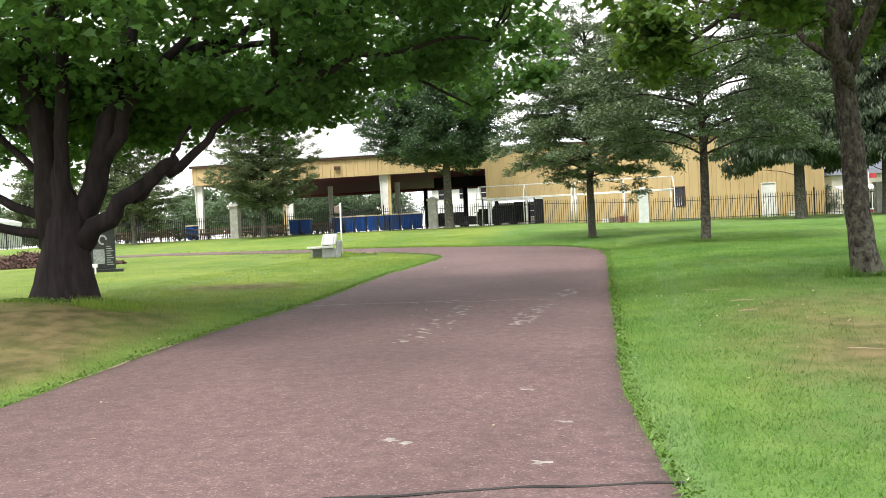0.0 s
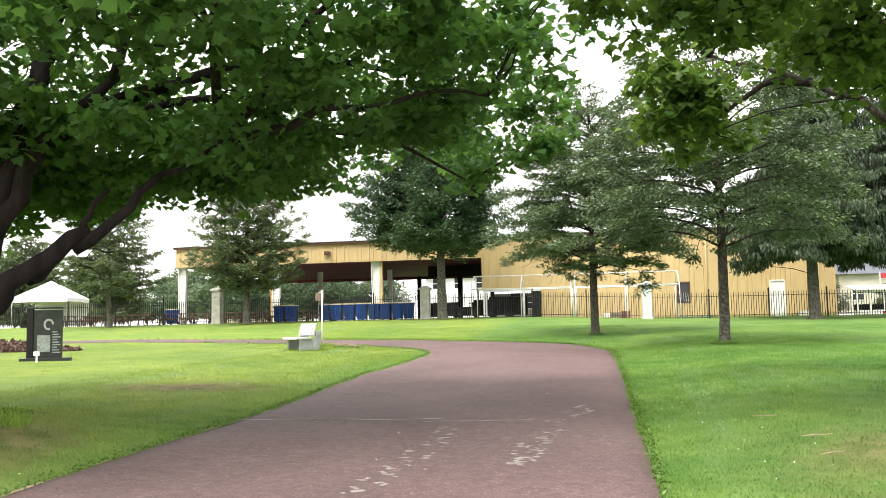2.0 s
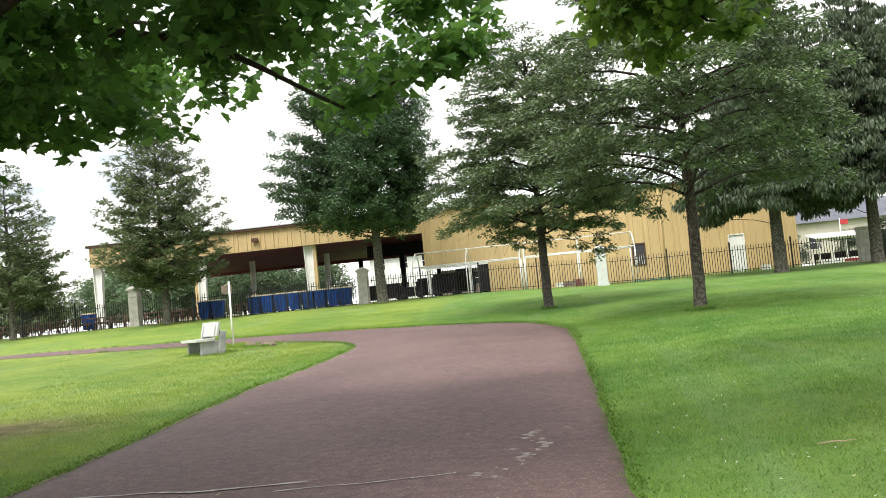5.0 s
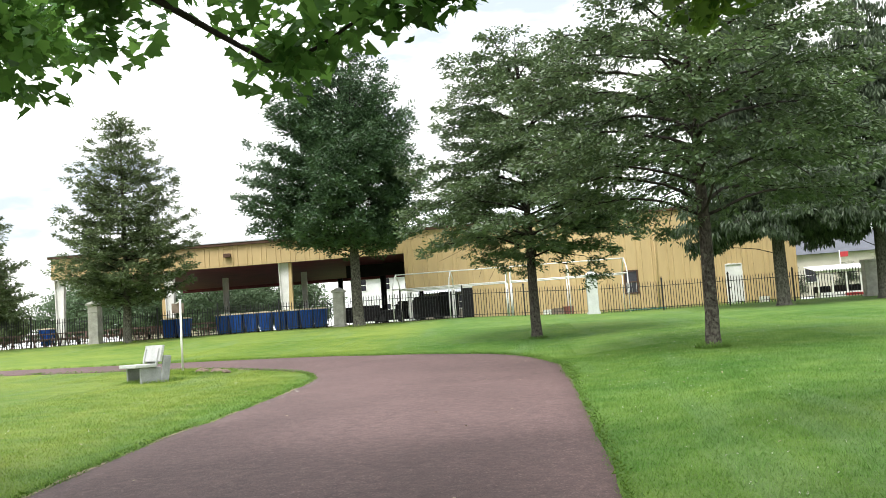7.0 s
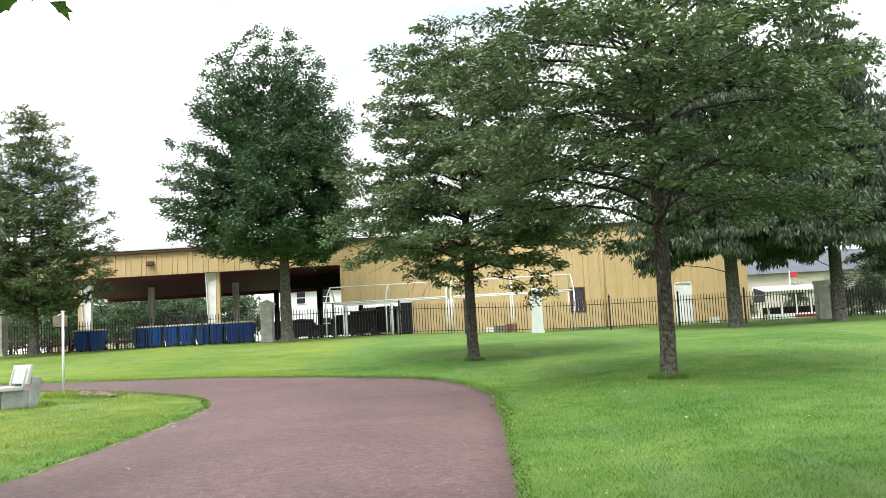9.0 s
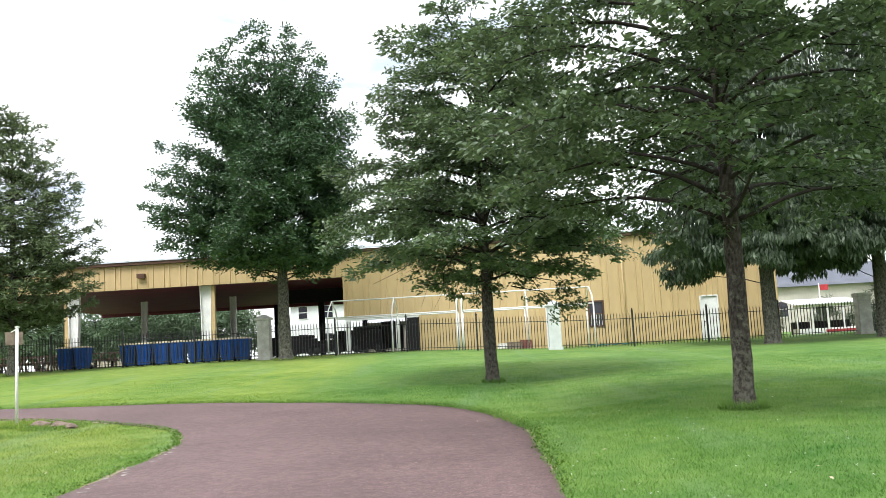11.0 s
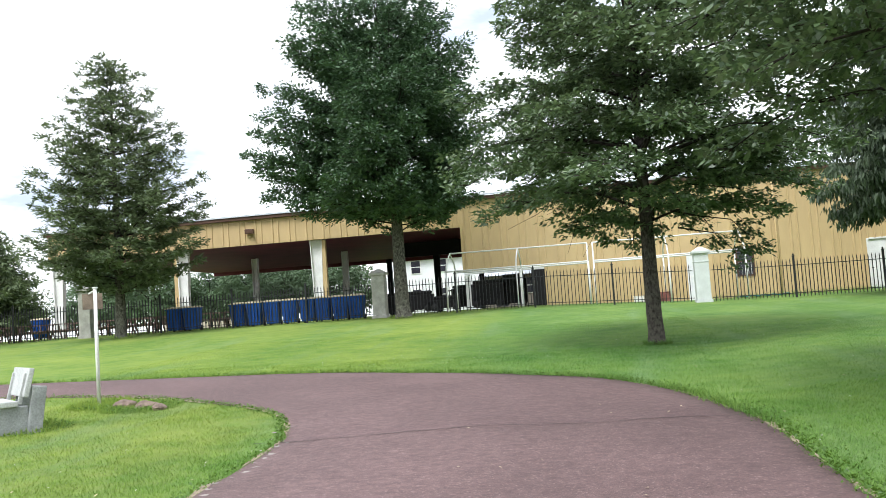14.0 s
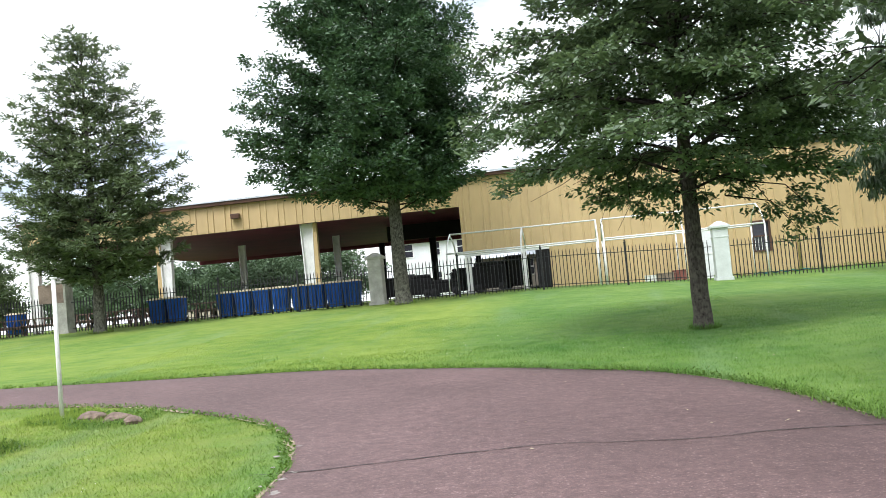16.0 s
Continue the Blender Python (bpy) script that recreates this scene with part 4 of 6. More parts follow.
def bough_frame(rows, boughs, seed, lift, sag, rise=0.3, start=0.3, gap=0.42, step=0.3, side=0.5, jag=0.16):
    """Boughs with side twigs inside a crown whose rows give height, radius and sideways shift: clump places, their outward ways, bough lines, twig lines."""
    r = np.random.default_rng(seed)
    hs, rs, dx, dy = (np.array(c, float) for c in zip(*rows))
    grid = np.linspace(hs[0], hs[-1], 80)
    dens = np.cumsum(np.interp(grid, hs, rs) ** 0.25)
    dens /= dens[-1]
    C, W, limbs, twigs = [], [], [], []
    for k in range(boughs):
        h = float(np.interp((k + r.uniform(0, 1)) / boughs, dens, grid))
        a = k * 2.39996 + r.normal(0, 0.25)
        way = np.array([math.cos(a), math.sin(a), 0.0])
        reach = float(np.interp(h, hs, rs)) * (1.03 - abs(r.normal(0, jag))) + 0.15
        tip = way * reach + np.array([np.interp(h, hs, dx), np.interp(h, hs, dy), h])
        low = hs[0] * 0.82
        foot = np.array([0.0, 0.0, low + (h - hs[0]) / (hs[-1] - hs[0]) * (hs[-1] * (0.95 - 0.2 * rise) - low) + r.uniform(-0.1, 0.25)])
        t = np.linspace(0, 1, 9)[:, None]
        P = foot + (tip - foot) * t
        P[:, 2] += reach * (lift * t[:, 0] * (1 - t[:, 0]) * 2 - sag * t[:, 0] ** 3)
        wob = np.cumsum(r.normal(0, 0.035, (9, 3)), 0)
        P += wob - wob[0] - (wob[-1] - wob[0]) * t * 0.5
        limbs.append((P, np.linspace(0.014 + 0.008 * reach, 0.007, 9)))
        n = max(2, int(reach * (1 - start) / gap))
        for q in range(n + 1):
            u = start + (1 - start) * (q + r.uniform(-0.3, 0.3)) / n
            u = min(1.0, max(0.15, u))
            base = np.array([np.interp(u, t[:, 0], P[:, c]) for c in range(3)])
            for s in (-1, 1):
                b = a + s * r.uniform(0.6, 1.2)
                ln = side * reach * (1.08 - u) * r.uniform(0.6, 1.2) + 0.3
                d = np.array([math.cos(b), math.sin(b), r.normal(0.02, 0.13) - sag * 0.6])
                end = base + d * ln
                twigs.append((np.array([base, base + d * ln * 0.5 + (0, 0, 0.04), end]), np.linspace(0.014, 0.005, 3)))
                m = max(1, int(ln / step))
                for v in range(1, m + 1):
                    C.append(base + d * ln * (v - r.uniform(0, 0.5)) / m + r.normal(0, 0.05, 3))
                    W.append(d)
            C.append(base + r.normal(0, 0.07, 3))
            W.append(way)
    return np.array(C), np.array(W), limbs, twigs


def bough_tree(name, label, x, y, trunk_r, height, rows, boughs, per, clump, leaf, leaf_size, leaf_m, bark, seed, lift=0.1, sag=0.12, rise=0.3, start=0.3, flat=0.4, droop=0.6, spread=0.5, lean=(0, 0), flare=0.3, extra=(), bare_twigs=(), gap=0.42, side=0.5, jag=0.16, step=0.3):
    """A tree whose leaves sit in sprays along real boughs and twigs."""
    tree = thing(name, label, "tree", m=pose(x, y, float(land(x, y))))
    r = np.random.default_rng(seed)
    hs = np.concatenate([[-0.15, 0.0, 0.12, 0.3, 0.5, 0.75], np.linspace(1.0, height * 0.93, 14)])
    wob = np.cumsum(r.normal(0, 0.01, (len(hs), 2)), 0)
    wob -= wob[1]
    path = [(wob[i, 0] + lean[0] * h, wob[i, 1] + lean[1] * h, h) for i, h in enumerate(hs)]
    rad = [trunk_r * (1 - 0.2 * min(1, h / 3.0) - 0.76 * max(0, (h - 3.0) / (height - 3.0))) for h in hs]
    part("trunk", trunk_mesh("trunk", path, rad, bark, flare, 18, seed), None, tree)
    C, W, limbs, twigs = bough_frame(rows, boughs, seed + 1, lift, sag, rise, start, gap, step, side, jag)
    for line in limbs:
        part("limb", tubes("limb", [line], M_TWIG, 6), None, tree)
    for px, py, pz in extra:
        q = np.array([px, py, pz]) + r.normal(0, 0.14, (4, 3))
        C, W = np.concatenate([C, q]), np.concatenate([W, np.tile([[px * 0.3, py * 0.3, -0.6]], (4, 1))])
        twigs.append((np.array([(px * 0.35, py * 0.35, pz + 0.7), (px * 0.8, py * 0.8, pz + 0.5), (px, py, pz)]), np.linspace(0.02, 0.006, 3)))
    for pts in bare_twigs:
        part("hanging_twig", tubes("hanging_twig", [(pts, np.linspace(0.012, 0.004, len(pts)))], M_TWIG, 5), None, tree, "bare hanging twig")
    part("branchwork", tubes("branchwork", twigs, M_TWIG, 3), None, tree)["kind"] = "stuff"
    L, out = scatter(C, per, clump, flat, seed + 2)
    crown = part("crown", leaves("crown", L, leaf_size, leaf, leaf_m, seed + 3, droop, spread, out * 0.6 + np.repeat(W, per, 0)), None, tree)
    crown["kind"] = "stuff"
    return tree


def maple_crown(tree_xy, tree_z, lobes, count, seed):
    """Clump centres over spreading lobes: each (x, y, z, rx, ry, rz) in the world, hung below as a dome."""
    r = np.random.default_rng(seed)
    w = np.array([(l[3] * l[4]) ** 0.5 for l in lobes])
    pick = r.choice(len(lobes), count, p=w / w.sum())
    out = []
    for k in pick:
        x, y, z, rx, ry, rz = lobes[k]
        v = r.normal(0, 1, 3)
        v /= np.linalg.norm(v)
        v *= r.uniform(0.55, 1.0) if r.uniform() < 0.7 else r.uniform(0, 0.55)
        out.append((x + v[0] * rx - tree_xy[0], y + v[1] * ry - tree_xy[1], z + v[2] * rz - tree_z))
    return np.array(out)


# the old maple beside the drive
MX, MY = -8.15, 13.2
mz = float(land(MX, MY))
LOBES = [(-9.0, 12.6, 6.5, 5.0, 3.7, 1.9), (-5.0, 14.4, 6.1, 2.8, 2.8, 1.2), (-3.2, 16.4, 5.7, 2.0, 1.5, 0.9), (-2.4, 14.4, 5.6, 1.5, 2.0, 0.9), (-5.9, 17.4, 5.7, 2.4, 1.7, 1.0), (-3.4, 11.4, 6.3, 2.8, 2.4, 1.1), (-9.5, 16.0, 5.7, 4.4, 3.2, 1.8), (-12.0, 10.5, 6.0, 4.4, 4.4, 2.2),
         # The first lobe of this row is added out of view to shade the trunk.
         (-8.6, 10.9, 6.9, 3.4, 1.9, 1.0), (-1.2, 14.5, 5.65, 1.1, 1.8, 0.8), (-1.9, 13.0, 5.7, 1.2, 1.2, 0.6), (-5.2, 15.4, 4.1, 1.4, 1.3, 0.5), (-6.6, 14.2, 4.3, 1.5, 1.3, 0.6), (-7.7, 13.5, 4.4, 1.6, 1.3, 0.7), (-9.6, 17.2, 4.3, 1.5, 1.1, 0.6), (-8.2, 17.4, 4.3, 1.4, 1.1, 0.6), (-9.0, 15.6, 4.3, 1.5, 1.2, 0.6), (-7.6, 14.6, 4.0, 1.1, 0.9, 0.5), (-9.2, 13.8, 4.3, 1.5, 1.3, 0.7), (-6.3, 11.2, 4.9, 1.4, 1.2, 0.6),
         # Three high lobes, out of view, added to keep light off the leaves below.
         (-7.5, 12.2, 8.6, 4.5, 4.5, 1.4), (-5.2, 14.6, 7.6, 2.8, 2.8, 1.0), (-9.8, 13.6, 8.2, 3.2, 3.4, 1.2),
         (-6.1, 9.4, 4.75, 1.6, 1.0, 0.5), (-8.2, 9.8, 4.9, 1.4, 1.1, 0.6), (-4.5, 11.4, 5.0, 1.5, 1.2, 0.5), (-3.5, 13.2, 4.9, 1.4, 1.3, 0.55), (-5.3, 13.2, 4.1, 1.2, 1.0, 0.5),
         (-2.2, 15.3, 4.95, 1.0, 1.0, 0.5), (-3.0, 16.5, 4.85, 1.0, 0.9, 0.5), (-1.6, 18.6, 5.5, 1.0, 1.0, 0.6), (-2.4, 18.3, 4.65, 0.45, 0.7, 0.42), (-1.15, 18.2, 4.75, 0.55, 0.4, 0.25), (-4.1, 18.6, 5.1, 0.4, 0.9, 0.4), (-4.75, 17.9, 4.3, 0.55, 0.8, 0.42), (-5.7, 16.7, 4.3, 1.2, 1.0, 0.5), (-5.5, 19.2, 5.3, 0.7, 0.8, 0.4), (-6.0, 20.1, 5.5, 0.9, 0.8, 0.4), (-7.0, 16.8, 4.4, 1.3, 1.2, 0.6), (-8.1, 15.3, 3.95, 1.4, 1.2, 0.6), (-4.2, 14.8, 4.5, 1.3, 1.2, 0.55), (-6.4, 15.2, 4.6, 1.8, 1.6, 0.8),
         (-9.8, 12.8, 4.9, 1.8, 2.0, 1.0), (-11.0, 14.5, 4.6, 2.2, 2.0, 1.1), (-11.6, 12.8, 4.3, 1.8, 1.8, 0.9), (-12.8, 15.5, 4.2, 2.2, 2.0, 1.0), (-10.6, 17.0, 4.1, 2.2, 1.4, 0.9)]
mc = maple_crown((MX, MY), mz, LOBES, 1680, 5)
broadleaf("maple_tree", "large old maple with a dark fluted trunk and spreading leafy limbs", MX, MY, 0.39, 1.25, 12.0, [(0, 6), (1, 3)], 3.5, 0, 33, 0.42, MAPLE_LEAF, 0.145, M_MAPLE, M_BARK, 11, 0.5, centres=mc, mains=24, flare=0.62, droop=0.9, stem_to=0.19,
          stems=(((-0.18, 0, 0.85), (-0.5, 0.25, 7.6), 0.25, 0.07, 0.0), ((0.04, -0.14, 0.7), (0.25, -0.5, 6.4), 0.13, 0.05, 0.0), ((0.16, 0.05, 0.85), (1.1, 0.3, 4.3), 0.22, 0.12, -0.02), ((1.05, 0.3, 4.1), (2.0, 0.6, 7.0), 0.12, 0.05, 0.0), ((0.55, 0.15, 2.05), (2.0, 0.4, 4.0), 0.13, 0.06, 0.03),
                 ((0.15, -0.05, 0.9), (1.75, 0.3, 2.1), 0.18, 0.09, -0.04), ((1.6, 0.25, 1.88), (3.3, 0.7, 3.2), 0.08, 0.02, 0.03), ((1.1, 0.1, 1.5), (2.0, 0.3, 2.6), 0.06, 0.03, 0.02), ((-0.25, 0, 1.0), (-2.6, -0.2, 1.75), 0.085, 0.04, -0.06), ((-0.25, 0, 1.25), (-2.9, 0.2, 2.4), 0.08, 0.04, -0.03), ((-0.3, 0, 1.9), (-3.2, 0.4, 3.6), 0.07, 0.03, 0.03),
                 ((0.0, 0.1, 1.3), (-1.9, 2.4, 6.0), 0.17, 0.05, 0.03), ((1.0, 0.2, 3.6), (5.4, 4.6, 4.9), 0.11, 0.03, 0.06), ((0.9, 0.3, 3.2), (3.2, 6.0, 4.9), 0.1, 0.025, 0.05), ((-0.3, 0.1, 2.2), (-2.6, 0.6, 4.0), 0.1, 0.04, -0.04)))
# the maple on the other side
TX, TY = 4.2, 16.2
tc = maple_crown((TX, TY), float(land(TX, TY)), [(4.5, 16.3, 7.3, 2.7, 2.7, 1.5), (1.75, 18.5, 5.0, 1.05, 1.0, 0.6), (1.4, 17.7, 5.4, 0.9, 0.9, 0.5), (1.3, 13.8, 5.5, 1.3, 1.5, 0.7), (3.1, 15.2, 5.1, 0.9, 1.1, 0.7), (3.3, 13.0, 6.0, 2.0, 2.0, 0.9), (5.7, 13.2, 6.0, 2.2, 2.0, 1.0), (3.3, 18.0, 7.0, 1.6, 1.6, 0.8), (6.5, 16.3, 6.0, 1.9, 2.1, 1.0), (5.5, 17.8, 5.0, 1.2, 1.2, 0.6)], 500, 8)
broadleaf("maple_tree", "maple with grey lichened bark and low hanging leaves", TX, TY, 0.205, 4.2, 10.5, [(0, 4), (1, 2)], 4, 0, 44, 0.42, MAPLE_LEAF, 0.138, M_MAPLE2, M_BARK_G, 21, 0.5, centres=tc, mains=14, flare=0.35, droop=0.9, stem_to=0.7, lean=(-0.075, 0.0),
          stems=(((-0.12, 0, 3.0), (-1.7, -1.6, 5.6), 0.11, 0.04, 0.04), ((-0.15, 0, 3.4), (-2.6, 2.2, 5.4), 0.06, 0.02, 0.05), ((-0.15, 0, 3.5), (1.6, -1.2, 6.0), 0.11, 0.04, 0.04), ((-0.15, 0, 3.2), (0.8, 1.4, 5.6), 0.09, 0.04, 0.02), ((-0.2, 0, 4.0), (-0.6, 0.2, 7.4), 0.14, 0.05, 0.0)))
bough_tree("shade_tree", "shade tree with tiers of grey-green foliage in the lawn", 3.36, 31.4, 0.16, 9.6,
           [(3.5, 3.6, 0.1, 0), (4.2, 4.4, 0.1, 0), (5.6, 4.5, 0, 0), (6.6, 4.0, 0, 0), (7.7, 3.1, -0.2, 0), (8.8, 2.3, -0.2, 0), (9.8, 1.0, -0.2, 0)], 56, 40, 0.28, OVAL_LEAF, 0.13, M_ZELK, M_BARK_G, 31, start=0.45, lift=0.16, sag=0.15, rise=0.5, spread=0.65, flat=0.55, jag=0.2,
           extra=((-1.0, 0, 2.9), (-0.7, 0.3, 2.65), (-0.4, -0.2, 3.0), (0.5, 0.1, 3.0), (-1.4, 0.2, 3.1)))
bough_tree("shade_tree", "shade tree with tiers of grey-green foliage and drooping low twigs", -0.43, 42.0, 0.18, 10.7,
           [(3.2, 2.6, 0.2, 0), (4.0, 3.9, 0, 0), (5.2, 4.4, -0.2, 0), (6.6, 4.1, -0.1, 0), (8.4, 3.5, 0, 0), (10.0, 2.5, 0, 0), (11.0, 0.9, 0, 0)], 68, 42, 0.28, OVAL_LEAF, 0.135, M_ZELK, M_BARK_S, 41, lift=0.16, sag=0.15, rise=0.5, spread=0.65, flat=0.55, jag=0.2,
           extra=((-0.6, -0.2, 2.9), (-0.9, 0.1, 2.5), (-0.35, 0.2, 2.3), (0.3, -0.1, 2.6), (1.5, -0.2, 2.3), (1.9, 0, 1.9), (2.3, 0.1, 2.2), (-1.1, 0, 3.1), (1.2, 0.2, 2.7), (2.6, 0.2, 2.9), (2.0, 0.1, 3.1), (2.2, 0.3, 2.6)),
           bare_twigs=(((-0.1, 0, 3.8), (-0.9, 0, 3.9), (-1.35, 0.05, 3.5), (-1.55, 0.05, 3.0), (-1.85, 0.0, 2.2)), ((-0.1, 0, 3.6), (-0.8, -0.1, 3.6), (-1.2, -0.1, 3.2), (-1.2, -0.15, 2.6), (-1.5, -0.1, 2.1)), ((-0.1, 0, 3.9), (-1.3, 0.15, 3.9), (-2.5, 0.25, 3.2), (-3.2, 0.2, 2.9))))
bough_tree("pear_tree", "tall dense deep-green tree with an egg-shaped crown before the hall", -9.75, 58.0, 0.3, 15.6,
           [(4.5, 2.6, -0.5, 0), (5.3, 4.4, -0.8, 0), (6.2, 5.0, -0.9, 0), (8.2, 4.7, -0.8, 0), (10.2, 4.4, -0.6, 0), (12.5, 3.5, -0.6, 0), (14.4, 2.2, -0.5, 0), (15.6, 0.8, -0.4, 0)], 140, 40, 0.36, OVAL_LEAF, 0.18, M_PEAR, M_BARK_P, 51,
           lift=0.0, sag=0.0, rise=0.75, start=0.35, flat=0.75, droop=0.1, spread=0.8, gap=0.5, side=0.42, step=0.4)
CONE = [(0, 0.85), (0.06, 1.0), (0.4, 0.88), (0.7, 0.62), (0.9, 0.3), (1, 0.04)]


def bough_points(bare, height, radius, boughs, seed, sag, lift):
    """Clump places strung along boughs that reach from the stem to an uneven cone."""
    r = np.random.default_rng(seed)
    out = []
    for k in range(boughs):
        f = 1 - math.sqrt(1 - (k + r.uniform(0, 1)) / boughs * 0.998)
        h, a = bare + f * (height - bare), k * 2.4 + r.normal(0, 0.3)
        reach = radius * np.interp(f, [c[0] for c in CONE], [c[1] for c in CONE]) * r.uniform(0.72, 1.16)
        n = max(2, int(reach / 0.33))
        for q in range(n):
            t = 0.2 + 0.8 * (q + r.uniform(0, 0.8)) / n
            side = r.normal(0, 0.16) * reach * t
            out.append((reach * t * math.cos(a) - side * math.sin(a), reach * t * math.sin(a) + side * math.cos(a), h - sag * reach * t + lift * reach * t * t + r.normal(0, 0.12)))
    return np.array(out)


def conifer(name, label, x, y, trunk_r, bare, height, radius, boughs, per, needle, leaf_m, seed, droop=0.6, clump=0.3, sag=0.3, lift=0.25, shape=None, spread=0.8):
    c = bough_points(bare, height, radius, boughs, seed, sag, lift)
    return broadleaf(name, label, x, y, trunk_r, max(1.0, bare), height, [(h, r * radius) for h, r in CONE], bare, 0, per, clump, FROND if shape is None else shape, needle, leaf_m, M_BARK_P, seed, 0.6, mains=22, flare=0.2, droop=droop, stem_to=0.97, centres=c, spread=spread)


bough_tree("cedar_tree", "cone-shaped evergreen with ragged grey-green sprays", -22.1, 57.2, 0.22, 12.3,
           [(2.3, 2.3, 0.1, 0), (3.2, 3.5, 0.1, 0), (5.2, 3.8, 0.2, 0), (7.4, 3.0, 0, 0), (9.2, 2.3, 0, 0), (10.6, 1.6, 0, 0), (11.7, 0.7, 0, 0), (12.4, 0.2, 0, 0)], 105, 26, 0.24, FROND, 0.22, M_CEDAR, M_BARK_P, 61, lift=-0.05, sag=-0.12, rise=0.12, start=0.25, flat=0.6, droop=-0.1, spread=0.7, gap=0.45, side=0.34, jag=0.2)
conifer("spruce_tree", "tall spruce with drooping dark branches and a bare lower trunk", 11.4, 55.5, 0.33, 4.3, 17.5, 4.4, 190, 54, 0.29, M_SPRUCE, 71, 2.2, 0.36, 0.55, 0.22, FROND, 3.5)
conifer("spruce_tree", "tall dark spruce with hanging branchlets beside a fence pillar", 16.3, 56.0, 0.32, 4.4, 17.0, 4.2, 170, 54, 0.29, M_SPRUCE, 81, 2.2, 0.36, 0.55, 0.22, FROND, 3.5)
conifer("spruce_tree", "tall dark spruce standing behind the fence", 24.5, 64.0, 0.3, 3.0, 16.0, 3.6, 110, 60, 0.34, M_SPRUCE, 91, 2.0, 0.4, 0.4)
bough_tree("pine_tree", "young pine with soft green boughs and a bare lower stem", -31.4, 57.0, 0.17, 9.9,
           [(2.3, 2.8, 0, 0), (3.4, 3.9, 0, 0), (5.2, 3.5, 0, 0), (7.2, 2.4, 0, 0), (8.8, 1.2, 0, 0), (10.0, 0.3, 0, 0)], 48, 26, 0.26, FROND, 0.24, M_CEDAR, M_BARK_P, 101, lift=0.0, sag=-0.08, rise=0.1, start=0.25, flat=0.5, droop=-0.1, spread=0.7, gap=0.5, side=0.34, jag=0.2)
conifer("pine_tree", "broad blue-green pine beyond the fence", -45.0, 80.0, 0.22, 1.0, 8.8, 3.6, 110, 30, 0.42, M_CEDAR, 111, 0.3, 0.4)
conifer("pine_tree", "broad blue-green pine beyond the fence", -52.0, 78.0, 0.22, 0.8, 9.6, 4.0, 110, 30, 0.46, M_CEDAR, 121, 0.3, 0.45)

for k, (x, y) in enumerate(((18.9, 62.0), (20.6, 62.6), (22.6, 61.8), (27.0, 62.4), (17.6, 76.0), (21.5, 76.5), (24.5, 78.0), (-0.5, 92.0))):
    broadleaf("evergreen_shrub", "dark clipped evergreen shrub behind the fence", x, y, 0.08, 0.3, 2.3, [(0, 0.8), (0.4, 1.15), (0.8, 0.7), (1, 0.2)], 0.05, 60, 80, 0.3, SPRAY, 0.22, M_SPRUCE, M_TWIG, 400 + k * 4, 0.8, mains=4, flare=0.05)

# trees beyond the pavilion
far_rng = random.Random(3)
for k, (x, y) in enumerate(((-80, 104), (-72, 97), (-63, 98), (-50, 101), (-33, 104), (-22, 93), (-27, 92), (-55, 94), (-35, 95), (-29.5, 101), (-25, 96), (33, 88), (41, 96), (50, 84), (-44, 96), (-40, 100), (-39, 93), (-47, 99), (-59, 98), (-30, 93),  (-68, 102), (-36, 101))):
    h = far_rng.uniform(4.3, 6.9)
    broadleaf("background_tree", "small green tree standing behind the pavilion", x, y, 0.15, 0.9, h, [(0, 2.4), (0.3, 3.8), (0.6, 3.2), (1, 0.8)], 0.9, 130, 60, 0.75, OVAL_LEAF, 0.29, M_FAR, M_TWIG, 200 + k * 5, 0.7, mains=6, flare=0.1)

# ---- things before the fence ----
M_BENCH = mat("pale_concrete", (0.42, 0.43, 0.42), 0.8, 0.15, 3, 45, 0.2)
M_BENCH_LEG = mat("dark_grey_concrete", (0.25, 0.26, 0.26), 0.85, 0.2, 4, 40, 0.3)
M_POLE = mat("white_pole_paint", (0.68, 0.68, 0.64), 0.5, 0.12, 3, 30, 0.05)
M_WOODG = mat("weathered_board", (0.2, 0.155, 0.12), 0.85, 0.3, 4, 40, 0.3)
M_ROCK = mat("brown_rock", (0.17, 0.125, 0.1), 0.9, 0.35, 6, 30, 0.6)
M_BLUE = mat("blue_bin_plastic", (0.01, 0.066, 0.28), 0.5, 0.15, 2, 20, 0.03, 0.0, None, 0.2, "object")
M_LID = mat("cream_bin_lid", (0.66, 0.58, 0.42), 0.5, 0.15, 4, 30, 0.03)
M_TYRE = mat("black_rubber", (0.02, 0.02, 0.02), 0.8, 0.2, 8, 40, 0.1)
M_TABLE = mat("dark_brown_planks", (0.22, 0.135, 0.12), 0.6, 0.3, 4, 30, 0.2)
M_PANEL = mat("black_notice_panel", (0.022, 0.026, 0.024), 0.35, 0.3, 5, 30, 0.05)
M_PRINT = mat("grey_print", (0.2, 0.22, 0.21), 0.6, 0.3, 12, 40, 0.0)
M_MULCH = mat("brown_mulch", (0.13, 0.08, 0.068), 0.95, 0.4, 5, 45, 1.0)
M_TENT = mat("white_canvas", (0.8, 0.81, 0.82), 0.7, 0.06, 2, 20, 0.05)
M_SIDING = mat("white_siding", (0.7, 0.71, 0.72), 0.6, 0.08, 1, 20, 0.05)
M_SHINGLE = mat("grey_shingles", (0.2, 0.2, 0.22), 0.85, 0.2, 2, 14, 0.3)
M_RED = mat("red_paint", (0.36, 0.04, 0.045), 0.5, 0.15, 3, 30, 0.05)
